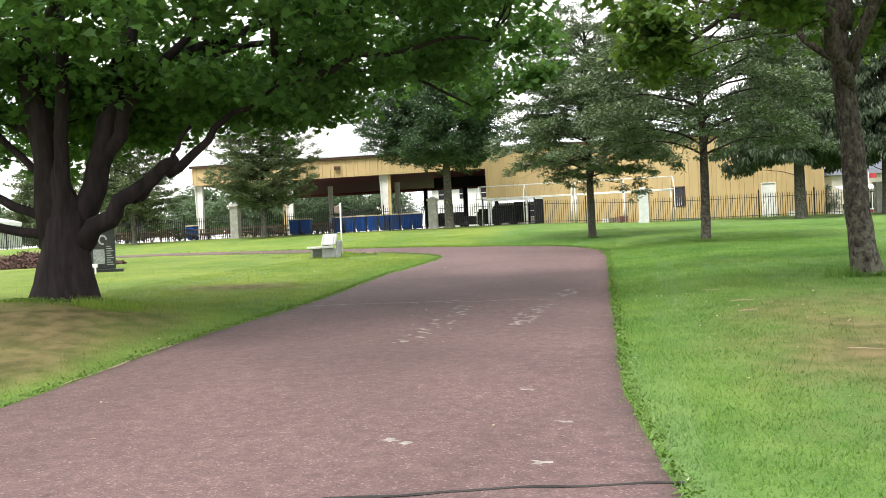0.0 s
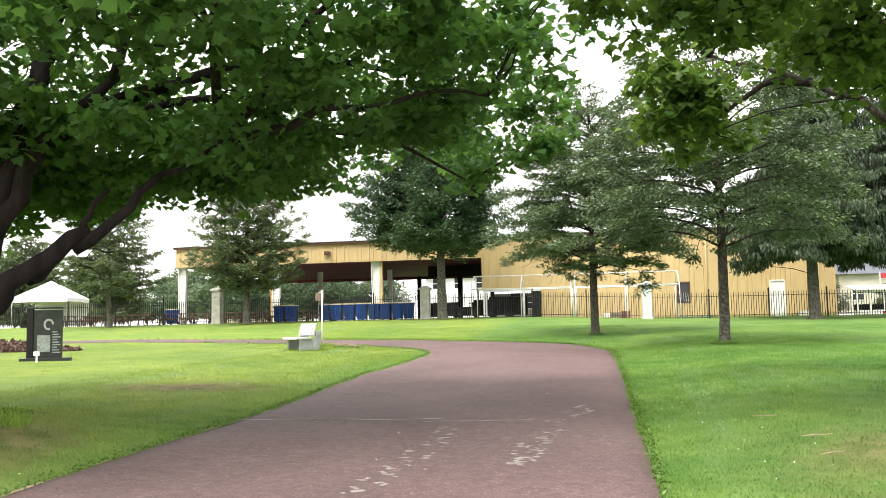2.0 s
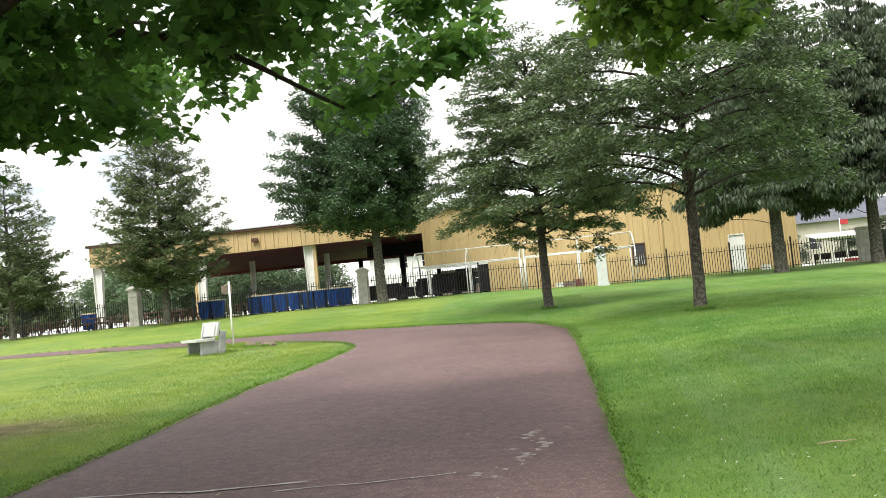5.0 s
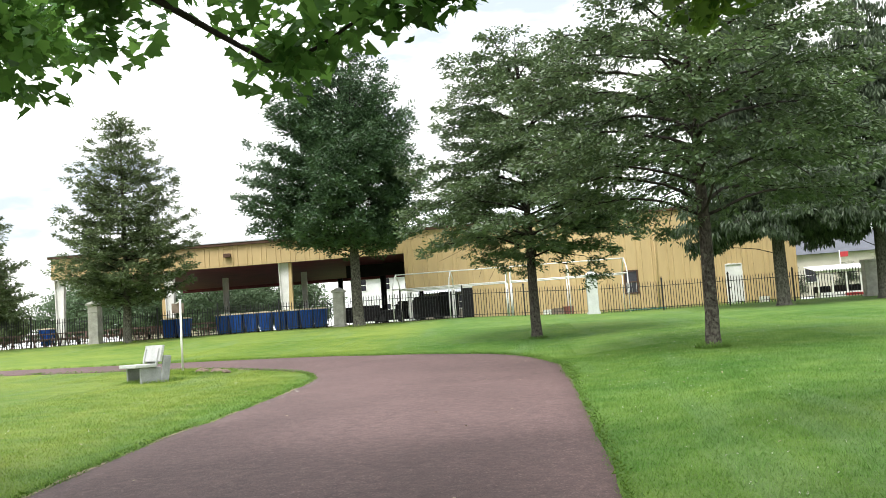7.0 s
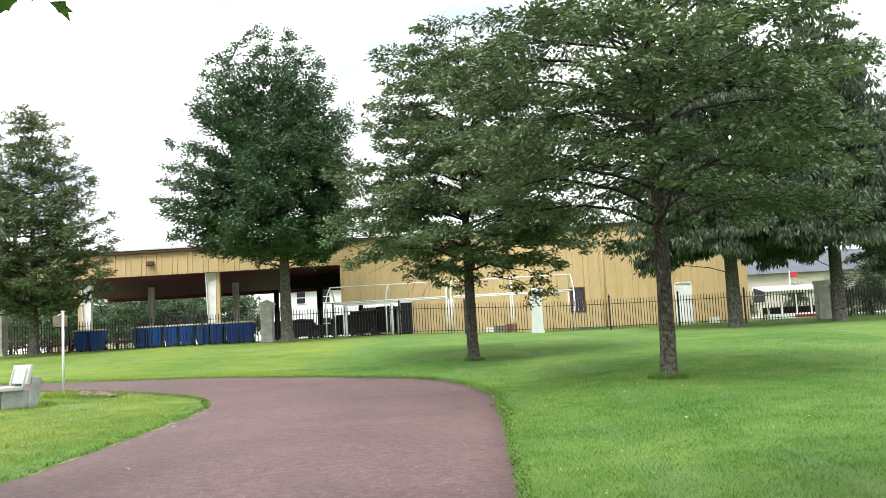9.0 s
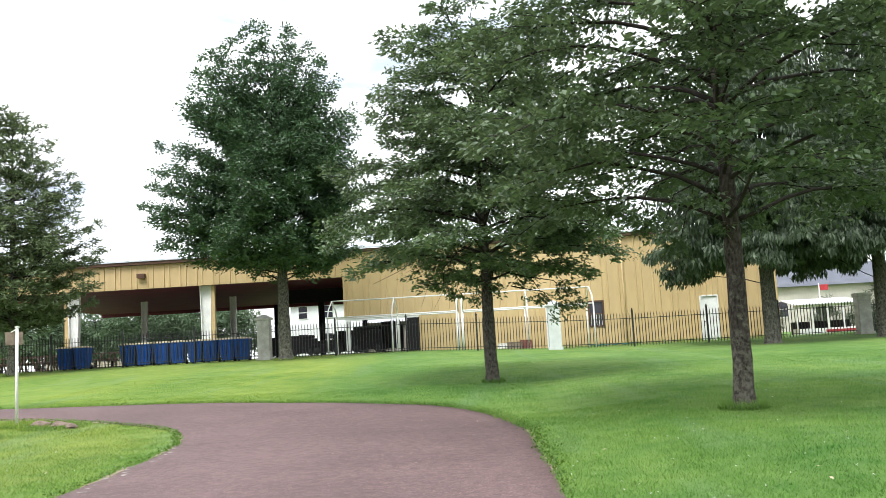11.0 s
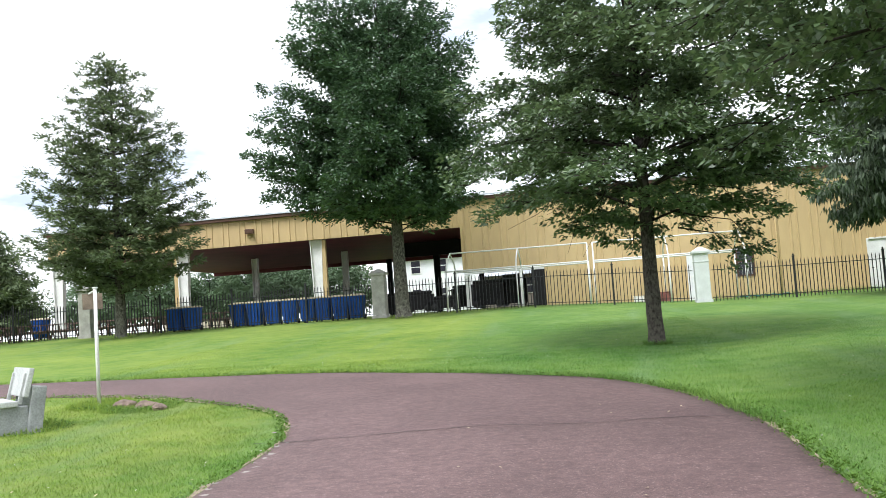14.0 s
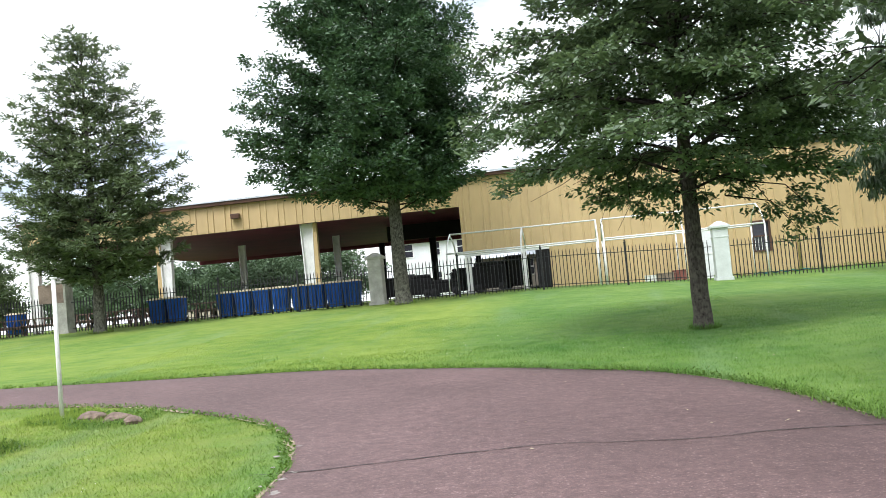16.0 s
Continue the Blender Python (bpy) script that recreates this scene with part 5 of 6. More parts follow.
M_STICK = mat("dry_stick", (0.34, 0.27, 0.18), 0.9, 0.25, 10, 60, 0.2)


def bench():
    x, y = -10.3, 33.1
    b = thing("park_bench", "pale grey concrete park bench with a slab backrest on the lawn", "bench", m=pose(x, y, float(land(x, y)), 0, 0, -44))
    part("seat", boxes((-0.54, 0.54, -0.52, 0.02, 0.38, 0.46, 0.015)), M_BENCH, b)
    bm = bmesh.new()
    box(bm, -0.54, 0.54, -0.035, 0.035, -0.02, 0.4, 0.015, pose(0, 0.13, 0.52, -14))
    part("backrest", bm, M_BENCH, b)
    for s in (-1, 1):
        bm = bmesh.new()
        box(bm, s * 0.43 - 0.05, s * 0.43 + 0.05, -0.36, 0.16, -0.04, 0.378, 0.012)
        part("leg", bm, M_BENCH_LEG, b, "darker grey concrete leg")
        bm = bmesh.new()
        box(bm, s * 0.4 - 0.025, s * 0.4 + 0.025, -0.03, 0.03, 0.0, 0.45, 0.01, pose(0, 0.06, 0.4, -14))
        part("back_support", bm, M_BENCH, b)
        bm = bmesh.new()
        box(bm, s * 0.5 - 0.04, s * 0.5 + 0.04, 0.0, 0.2, 0.0, 0.72, 0.02, pose(0, 0.12, -0.05, -8))
        part("end_panel", bm, M_BENCH_LEG, b, "grey concrete end panel")


def sign_post():
    x, y = -10.45, 35.75
    p = thing("marker_post", "slim white post with a small weathered board at its top", "post", m=pose(x, y, float(land(x, y))))
    part("pole", tubes("pole", [([(0, 0, -0.1), (0, 0, 1.0), (0.01, 0, 2.05)], [0.032, 0.032, 0.03])], M_POLE, 12), None, p)
    part("pole_cap", boxes((-0.03, 0.05, -0.04, 0.04, 2.05, 2.075, 0.01)), M_POLE, p)
    bm = bmesh.new()
    box(bm, -0.17, 0.17, -0.012, 0.012, -0.14, 0.14, 0.004, pose(-0.12, 0.12, 1.83, 0, 0, 38))
    part("board", bm, M_WOODG, p, "weathered grey-brown board")
    part("arm", tubes("arm", [bar((0, 0, 2.02), (-0.26, 0.12, 1.93), 0.012)], M_POLE, 6), None, p)


def boulder(x, y, s, seed, material, label):
    r = random.Random(seed)
    bm = bmesh.new()
    bmesh.ops.create_icosphere(bm, subdivisions=3, radius=1.0)
    off = Vector((r.uniform(0, 50), r.uniform(0, 50), r.uniform(0, 50)))
    for v in bm.verts:
        k = 1 + 0.35 * noise.noise(v.co * 1.2 + off) + 0.12 * noise.noise(v.co * 3.5 + off)
        v.co = Vector((v.co.x * s[0] * k, v.co.y * s[1] * k, v.co.z * s[2] * k))
    me = bpy.data.meshes.new("rock")
    bm.to_mesh(me)
    bm.free()
    me.materials.append(material)
    ob = new("rock", me)
    ob.matrix_world = pose(x, y, float(land(x, y)) + s[2] * 0.25, 0, 0, r.uniform(0, 180))
    return tagged(ob, label, "rock", "rocks by the post")


bench()
sign_post()
boulder(-9.75, 35.35, (0.2, 0.15, 0.1), 1, M_ROCK, "low brown rock in tufted grass")
boulder(-9.25, 35.15, (0.2, 0.14, 0.1), 2, M_ROCK, "low grey-brown rock in tufted grass")
boulder(-8.9, 34.95, (0.15, 0.12, 0.08), 3, M_ROCK, "small brown rock in tufted grass")


def notice_board():
    x, y = -15.55, 26.5
    n = thing("notice_board", "black upright notice panel with a round emblem and pale print", "sign", m=pose(x, y, float(land(x, y)), 0, 0, 26) @ Matrix.Scale(0.84, 4))
    part("panel", boxes((-0.42, 0.48, -0.05, 0.05, 0.1, 1.68, 0.012)), M_PANEL, n)
    part("side_post", boxes((-0.62, -0.424, -0.09, 0.09, -0.05, 1.72, 0.012)), M_DARK, n)
    part("cap", boxes((-0.64, 0.52, -0.1, 0.1, 1.722, 1.78, 0.012)), M_PANEL, n)
    part("base_slab", boxes((-0.8, 0.75, -0.3, 0.3, -0.05, 0.098, 0.015)), M_PANEL, n)
    bm = bmesh.new()
    for k in range(20):
        a0, a1 = 2 * math.pi * k / 20 * 0.8, 2 * math.pi * (k + 1) / 20 * 0.8
        bm.faces.new([bm.verts.new((0.05 + q * math.cos(a), -0.055, 1.2 + q * 1.2 * math.sin(a))) for q, a in ((0.1, a0), (0.16, a0), (0.16, a1), (0.1, a1))])
    part("emblem", bm, M_BENCH_LEG, n, "pale round emblem")
    for k in range(9):
        part("print_line", boxes((0.17, 0.42 - 0.05 * (k % 3), -0.056, -0.052, 0.25 + k * 0.085, 0.29 + k * 0.085)), M_PRINT, n)
    part("print_block", boxes((-0.3, 0.1, -0.056, -0.052, 0.3, 0.85)), M_PRINT, n)
    s = thing("garden_marker", "small white plastic marker stuck in the grass", "marker", m=pose(-15.25, 25.6, float(land(-15.25, 25.6))))
    part("stake", boxes((-0.02, 0.02, -0.02, 0.02, -0.05, 0.2, 0.005)), M_WHITE, s)
    part("head", boxes((-0.09, 0.07, -0.03, 0.03, 0.18, 0.3, 0.015)), M_WHITE, s)


notice_board()


def mulch_bed():
    rs = np.random.default_rng(12)
    n = 16000
    a, q = rs.uniform(0, 2 * np.pi, n), np.sqrt(rs.uniform(0, 1, n))
    x, y = -23.0 + 5.0 * q * np.cos(a), 32.0 + 1.4 * q * np.sin(a)
    h = 0.75 * (1 - q ** 2) * (0.6 + 0.4 * np.sin(x * 2.1) * np.cos(y * 1.7))
    z = land(x, y) + rs.uniform(0, 1, n) * np.maximum(h, 0.03)
    ob = new("mulch_shrubs", leaves("mulch_shrubs", np.stack([x, y, z], 1), 0.16, OVAL_LEAF, M_MULCH, 9, 0.0, 1.2))
    tagged(ob, "low brownish shrubs in a mulched bed", "shrub", kind="stuff")


mulch_bed()


# ---- bins, tables and gear behind the fence ----
def wheeled_bin():
    b = thing("wheelie_bin", "blue plastic wheeled bin with a cream lid behind the fence", "bin", "row of blue bins", pose(-20.97, 60.12, float(land(-20.97, 60.12))))
    bm = bmesh.new()
    r = bmesh.ops.create_cube(bm, size=1.0)
    for v in r["verts"]:
        k = 0.8 if v.co.z < 0 else 1.0
        v.co = Vector((v.co.x * 0.7 * k, v.co.y * 0.72 * k, 0.06 + (v.co.z + 0.5) * 0.98))
    bmesh.ops.bevel(bm, geom=bm.edges[:], offset=0.03, segments=2, affect="EDGES")
    part("body", bm, M_BLUE, b)
    for k in range(3):
        part("rib", boxes((-0.2 + k * 0.18, -0.16 + k * 0.18, -0.375, -0.33, 0.3, 0.92, 0.008)), M_BLUE, b)
    part("rim", boxes((-0.37, 0.37, -0.38, 0.38, 1.0, 1.05, 0.012)), M_BLUE, b)
    bm = boxes((-0.385, 0.385, -0.4, 0.4, 1.052, 1.1, 0.02), (-0.3, 0.3, -0.28, 0.3, 1.09, 1.14, 0.02))
    part("lid", bm, M_LID, b, "cream plastic lid")
    part("handle", tubes("handle", [bar((-0.26, 0.42, 1.02), (0.26, 0.42, 1.02), 0.016)], M_BLUE, 6), None, b)
    for s in (-1, 1):
        part("wheel", tubes("wheel", [([(s * 0.24, 0.3, 0.12), (s * 0.27, 0.3, 0.12), (s * 0.3, 0.3, 0.12)], [0.12, 0.12, 0.12])], M_TYRE, 14), None, b)
    return b


bin0 = wheeled_bin()
bin_rng = random.Random(6)
for x in (-19.72, -17.45, -16.65, -15.86, -15.06, -14.22, -13.5, -12.74, -12.02, -30.0):
    x = -0.6 + (x + 0.6) * 1.024
    yy = 60.12 + bin_rng.uniform(-0.06, 0.08) + (4.2 if x < -25 else 0)
    copy_thing(bin0, pose(x, yy, float(land(x, yy)), 0, 0, bin_rng.uniform(-5, 5)))


def picnic_table():
    t = thing("picnic_table", "dark brown wooden picnic table with two benches", "table", "picnic tables", pose(-27.5, 62.0, float(land(-27.5, 62.0)), 0, 0, 8))
    for k in range(5):
        part("top_plank", boxes((-0.95, 0.95, -0.36 + k * 0.147, -0.225 + k * 0.147, 0.72, 0.76, 0.006)), M_TABLE, t)
    for s in (-1, 1):
        part("bench_plank", boxes((-0.95, 0.95, s * 0.68 - 0.14, s * 0.68 + 0.14, 0.42, 0.46, 0.006)), M_TABLE, t)
        part("cross_beam", boxes((s * 0.7 - 0.03, s * 0.7 + 0.03, -0.8, 0.8, 0.33, 0.418, 0.006)), M_TABLE, t)
        for q in (-1, 1):
            bm = bmesh.new()
            box(bm, s * 0.7 - 0.075, s * 0.7 - 0.035, -0.045, 0.045, -0.03, 0.82, 0.004, pose(0, q * 0.62, 0, q * 26))
            part("leg", bm, M_TABLE, t)
    return t


t0 = picnic_table()
tab_rng = random.Random(9)
for x, y in ((-30.3, 61.6), (-33.2, 62.4), (-36.4, 61.8), (-23.9, 61.9), (-24.6, 64.6), (-28.6, 65.0), (-21.0, 64.2), (-18.4, 64.0), (-26.0, 69.0), (-21.0, 70.0), (-39.5, 63.0), (-31.8, 60.9), (-28.9, 60.8), (-22.9, 60.9), (-20.4, 61.3), (-34.9, 61.0), (-25.6, 62.9), (-22.2, 62.8), (-27.2, 64.2), (-30.2, 63.3), (-19.0, 62.6), (-33.4, 64.2), (-36.2, 63.8), (-38.2, 61.4)):
    z = 2.42 if y > 66 and x > XL else float(land(x, y))
    copy_thing(t0, pose(x, y, z, 0, 0, tab_rng.uniform(-15, 20)))


def canopy_frame(x0, x1, bays):
    """A bare white pipe frame of a tent: legs, eave rails, ridge and slanted rafters."""
    y0, ym, y1 = 61.9, 63.4, 64.9
    zb = float(land((x0 + x1) / 2, 62.5))
    f = thing("canopy_frame", "bare white pipe frame of a canopy tent", "tent frame", "white tent frames", pose(0, 0, 0))
    xs = [x0 + (x1 - x0) * k / bays for k in range(bays + 1)]
    for a, z, n in ((y0, 4.2, "eave_rail"), (ym, 5.12, "ridge_pipe"), (y1, 4.25, "eave_rail")):
        part(n, tubes(n, [bar((x0, a, z), (x1, a, z), 0.036)], M_WHITE, 8), None, f)
    for x in xs:
        for a, z in ((y0, 4.2), (y1, 4.25)):
            part("leg", tubes("leg", [bar((x, a, float(land(x, a)) - 0.03), (x, a, z), 0.036)], M_WHITE, 8), None, f)
            part("rafter", tubes("rafter", [([(x, a, z), (x, a + (ym - a) * 0.3, z + 0.45), (x, ym, 5.12)], [0.034] * 3)], M_WHITE, 8), None, f)


canopy_frame(-8.45, -1.95, 2)
canopy_frame(-1.7, 4.85, 2)


def black_cart(x, y, w, h, label):
    z = 2.42 if y > YW else float(land(x, y))
    c = thing("equipment_cart", label, "cart", "dark equipment in the low bay", pose(x, y, z))
    part("body", boxes((-w / 2, w / 2, -0.4, 0.4, 0.14, h, 0.05)), M_DARK, c)
    part("lid", boxes((-w / 2 + 0.1, w / 2 - 0.1, -0.36, 0.36, h + 0.002, h + 0.18, 0.08)), M_DARK, c)
    part("shelf", boxes((-w / 2 - 0.25, -w / 2 - 0.003, -0.3, 0.3, h - 0.1, h - 0.05, 0.01)), M_DARK, c)
    for s in (-1, 1):
        part("wheel", tubes("wheel", [([(s * w * 0.35, -0.45, 0.2), (s * w * 0.35, -0.41, 0.2), (s * w * 0.35, -0.37, 0.2)], [0.2] * 3)], M_TYRE, 14), None, c)
        part("leg", boxes((s * w * 0.4 - 0.03, s * w * 0.4 + 0.03, 0.25, 0.31, 0.0, 0.36)), M_DARK, c)


black_cart(-7.2, 67.4, 1.7, 1.25, "black grill trailer parked under the low bay")
black_cart(-5.9, 68.2, 1.3, 1.5, "black covered cart parked under the low bay")
black_cart(-10.9, 67.6, 1.5, 0.95, "low black cart parked behind the fence pillar")
black_cart(-8.5, 69.6, 1.9, 1.15, "black covered grill standing deep in the bay")
black_cart(-12.6, 70.5, 1.9, 1.0, "black covered table under the pavilion roof")
black_cart(-9.4, 67.2, 1.6, 0.6, "low black cart parked beside the bay post")


def crate(x, y, w, h, material, name, label):
    c = thing(name, label, "crate", m=pose(x, y, float(land(x, y))))
    part("tray", boxes((-w / 2, w / 2, -0.25, 0.25, 0.02, h, 0.02)), material, c)
    part("rim", boxes((-w / 2 - 0.02, w / 2 + 0.02, -0.27, 0.27, h + 0.001, h + 0.04, 0.012)), material, c)
    for s in (-1, 1):
        part("foot", boxes((s * w * 0.35 - 0.05, s * w * 0.35 + 0.05, -0.2, 0.2, -0.03, 0.018)), material, c)


crate(0.9, 64.6, 0.75, 0.32, M_WOODG, "wooden_crate", "weathered wooden crate by the hall wall")
crate(1.55, 64.9, 0.6, 0.42, mat("rusty_red_slats", (0.2, 0.075, 0.06), 0.8, 0.3, 4, 30, 0.2), "red_crate", "faded rusty red crate by the hall wall")
crate(0.3, 64.9, 0.5, 0.25, M_WHITE, "white_crate", "small white crate by the hall wall")
crate(12.9, 65.0, 0.5, 0.3, M_WHITE, "white_crate", "small white crate beside the side door")


# ---- far buildings and tents ----
def far_house(x0, x1, y0, y1, z_eave, z_ridge, wall_m, roof_m, label, rows, cols):
    z0 = 2.35
    h = thing("house", label, "house", m=pose(0, 0, 0))
    part("wall", boxes((x0, x1, y0, y1, z0 - 0.1, z_eave, 0.02)), wall_m, h)
    ym = (y0 + y1) / 2
    V = [(x, y, z) for x in (x0 - 0.4, x1 + 0.4) for y, z in ((y0 - 0.4, z_eave + 0.004), (ym, z_ridge), (y1 + 0.4, z_eave + 0.004))]
    part("roof", mesh_from("roof", V, [(0, 3, 4, 1), (1, 4, 5, 2), (0, 1, 2), (3, 5, 4), (0, 2, 5, 3)], roof_m), None, h)
    for r in range(rows):
        for c in range(cols):
            x = x0 + (x1 - x0) * (c + 0.5) / cols
            z = z0 + 1.0 + r * 2.7
            w = part("window", boxes((x - 0.5, x + 0.5, y0 - 0.06, y0 - 0.002, z, z + 1.3, 0.02)), M_WHITE, h)
            part("pane", boxes((x - 0.42, x + 0.42, y0 - 0.075, y0 - 0.062, z + 0.08, z + 0.61)), M_GLASS, w)
            part("pane", boxes((x - 0.42, x + 0.42, y0 - 0.075, y0 - 0.062, z + 0.69, z + 1.22)), M_GLASS, w)


far_house(-19.5, -9.5, 104, 112, 7.4, 10.0, M_SIDING, M_SHINGLE, "two-storey white house seen through the pavilion", 2, 4)
far_house(-46, -38, 108, 115, 5.4, 7.4, mat("beige_siding", (0.5, 0.44, 0.36), 0.7, 0.1, 1, 20, 0.05), M_SHINGLE, "beige house beyond the trees", 1, 3)
far_house(-10.5, -4.5, 92, 97, 4.9, 5.6, mat("dull_trailer_wall", (0.33, 0.29, 0.26), 0.6, 0.15, 1, 20, 0.05), M_ROOF, "long dull grey trailer behind the low bay", 1, 4)
far_house(21, 36, 88, 97, 5.7, 7.7, mat("cream_siding", (0.5, 0.47, 0.41), 0.7, 0.1, 1, 20, 0.05), mat("slate_roofing", (0.1, 0.108, 0.13), 0.7, 0.15, 1, 14, 0.2), "cream building with a wide slate-grey roof", 1, 5)


def tent(x, y, w, d, h, turn, label):
    t = thing("party_tent", label, "tent", "white tents", pose(x, y, float(land(x, y)), 0, 0, turn))
    top = [(-w / 2, -d / 2, h), (w / 2, -d / 2, h), (w / 2, d / 2, h), (-w / 2, d / 2, h), (0, 0, h + 1.3)]
    mid = [((a[0] + b[0]) * 0.3, (a[1] + b[1]) * 0.3, h + 0.42) for a, b in zip(top[:4], top[1:4] + top[:1])]
    part("canopy", mesh_from("canopy", top + [(q[0], q[1], q[2] - 0.3) for q in top[:4]], [(0, 1, 4), (1, 2, 4), (2, 3, 4), (3, 0, 4), (0, 5, 6, 1), (1, 6, 7, 2), (2, 7, 8, 3), (3, 8, 5, 0)], M_TENT), None, t)
    part("side_wall", boxes((-w / 2 + 0.05, w / 2 - 0.05, d / 2 - 0.07, d / 2 - 0.05, 0.1, h - 0.05)), M_TENT, t)
    for sx in (-1, 1):
        for sy in (-1, 1):
            part("pole", tubes("pole", [bar((sx * (w / 2 - 0.03), sy * (d / 2 - 0.12), -0.1), (sx * (w / 2 - 0.03), sy * (d / 2 - 0.12), h), 0.03)], M_WHITE, 6), None, t)


tent(-39.8, 63.5, 4.0, 4.0, 2.1, 10, "white peaked party tent with a canvas side wall")
tent(-53.0, 66.0, 10.0, 5.0, 2.3, 4, "long white party tent far behind the fence")


def stall(x, y):
    s = thing("market_stall", "white framed stall with a small red banner", "stall", m=pose(x, y, float(land(x, y))))
    part("counter", boxes((-1.8, 1.8, -0.5, 0.5, 0.0, 0.32, 0.02)), M_SIDING, s, "white counter")
    part("banner", boxes((-0.2, 1.75, -0.53, -0.505, 0.05, 0.22, 0.005)), M_RED, s, "red banner")
    for k in range(5):
        part("post", boxes((-1.8 + k * 0.9 - 0.05, -1.8 + k * 0.9 + 0.05, -0.5, -0.4, 0.322, 1.6, 0.01)), M_WHITE, s)
    part("beam", boxes((-1.9, 1.9, -0.52, -0.38, 1.602, 1.72, 0.01)), M_WHITE, s)
    bm = bmesh.new()
    box(bm, -2.0, 2.0, -0.2, 2.2, -0.03, 0.03, 0.01, pose(0, -0.45, 1.78, 9))
    part("awning", bm, M_TENT, s, "white canvas awning")
    for k in (-1.2, 0.1, 1.2):
        part("table", boxes((k - 0.45, k + 0.45, 0.5, 1.3, 0.0, 0.75, 0.03)), M_DARK, s, "dark covered table")
    part("flag_pole", tubes("flag_pole", [bar((0.4, 1.6, 0.0), (0.4, 1.6, 3.1), 0.03)], M_WHITE, 6), None, s)
    part("flag", boxes((0.43, 0.95, 1.58, 1.61, 2.65, 3.0, 0.01)), M_RED, s, "small red flag")


stall(19.8, 72.0)


# ---- grass ----
def inside(px, py, poly):
    c = np.zeros(len(px), bool)
    j = len(poly) - 1
    for i in range(len(poly)):
        xi, yi = poly[i]
        xj, yj = poly[j]
        if yi != yj:
            hit = ((yi > py) != (yj > py)) & (px < (xj - xi) * (py - yi) / (yj - yi) + xi)
            c ^= hit
        j = i
    return c


def road_outline(shrink):
    ys = np.arange(-10, 24, 1.5)
    l0, r0 = road_side(ys)
    left = np.concatenate([np.stack([l0, ys], 1), smooth_line(INNER, 4)])
    right = np.concatenate([np.stack([r0, ys], 1), smooth_line(OUTER, 4)])
    left[:, 0] += shrink
    right[:, 0] -= shrink
    left[60:, 1] += shrink
    return np.concatenate([left, right[::-1]])


ROAD_POLY = road_outline(0.05)


def grass(name, regions, height, seed, label, width=1.0):
    r = np.random.default_rng(seed)
    xs, ys = [], []
    for x0, x1, y0, y1, dens in regions:
        n = int((x1 - x0) * (y1 - y0) * dens)
        xs.append(r.uniform(x0, x1, n))
        ys.append(r.uniform(y0, y1, n))
    x, y = np.concatenate(xs), np.concatenate(ys)
    keep = ~inside(x, y, ROAD_POLY)
    keep &= r.uniform(0, 1, len(x)) > 0.96 * dry_and_shade(x, y)
    x, y = x[keep], y[keep]
    n = len(x)
    tuft = 0.5 + 0.5 * np.sin(x * 3.1 + 1.3 * np.sin(y * 2.3)) * np.sin(y * 2.7 + 1.7 * np.sin(x * 1.9))
    h = height * r.uniform(0.45, 1.15, n) * (0.65 + 0.6 * tuft)
    a, w = r.uniform(0, 2 * np.pi, n), width * r.uniform(0.004, 0.009, n)
    lean = r.normal(0, 0.7, (n, 2)) * h[:, None]
    z = land(x, y)
    P = np.zeros((n, 3, 3))
    P[:, 0] = np.stack([x - w * np.cos(a), y - w * np.sin(a), z - 0.01], 1)
    P[:, 1] = np.stack([x + w * np.cos(a), y + w * np.sin(a), z - 0.01], 1)
    P[:, 2] = np.stack([x + lean[:, 0], y + lean[:, 1], z + h], 1)
    me = fast_mesh(name, P.reshape(-1, 3), 3, M_BLADE)
    at = me.attributes.new("dry", "FLOAT", "POINT")
    at.data.foreach_set("value", np.repeat(dry_and_shade(x, y), 3).astype(np.float32))
    tagged(new(name, me), label, "grass", kind="stuff")


grass("lawn_grass", ((0.0, 2.6, 5, 34, 1300), (2.6, 7, 7, 36, 650), (-7.2, -5.1, 7, 33, 1100), (-11, -7.2, 8, 36, 600), (-13, 0.5, 33.5, 42, 550)), 0.036, 3, "short green mown grass beside the drive")
grass("far_grass", ((-20, -5, 6, 38, 240), (0.2, 12, 6, 46, 300), (-14, 1, 38, 50, 300)), 0.026, 13, "short green mown grass of the wider lawn", 1.3)


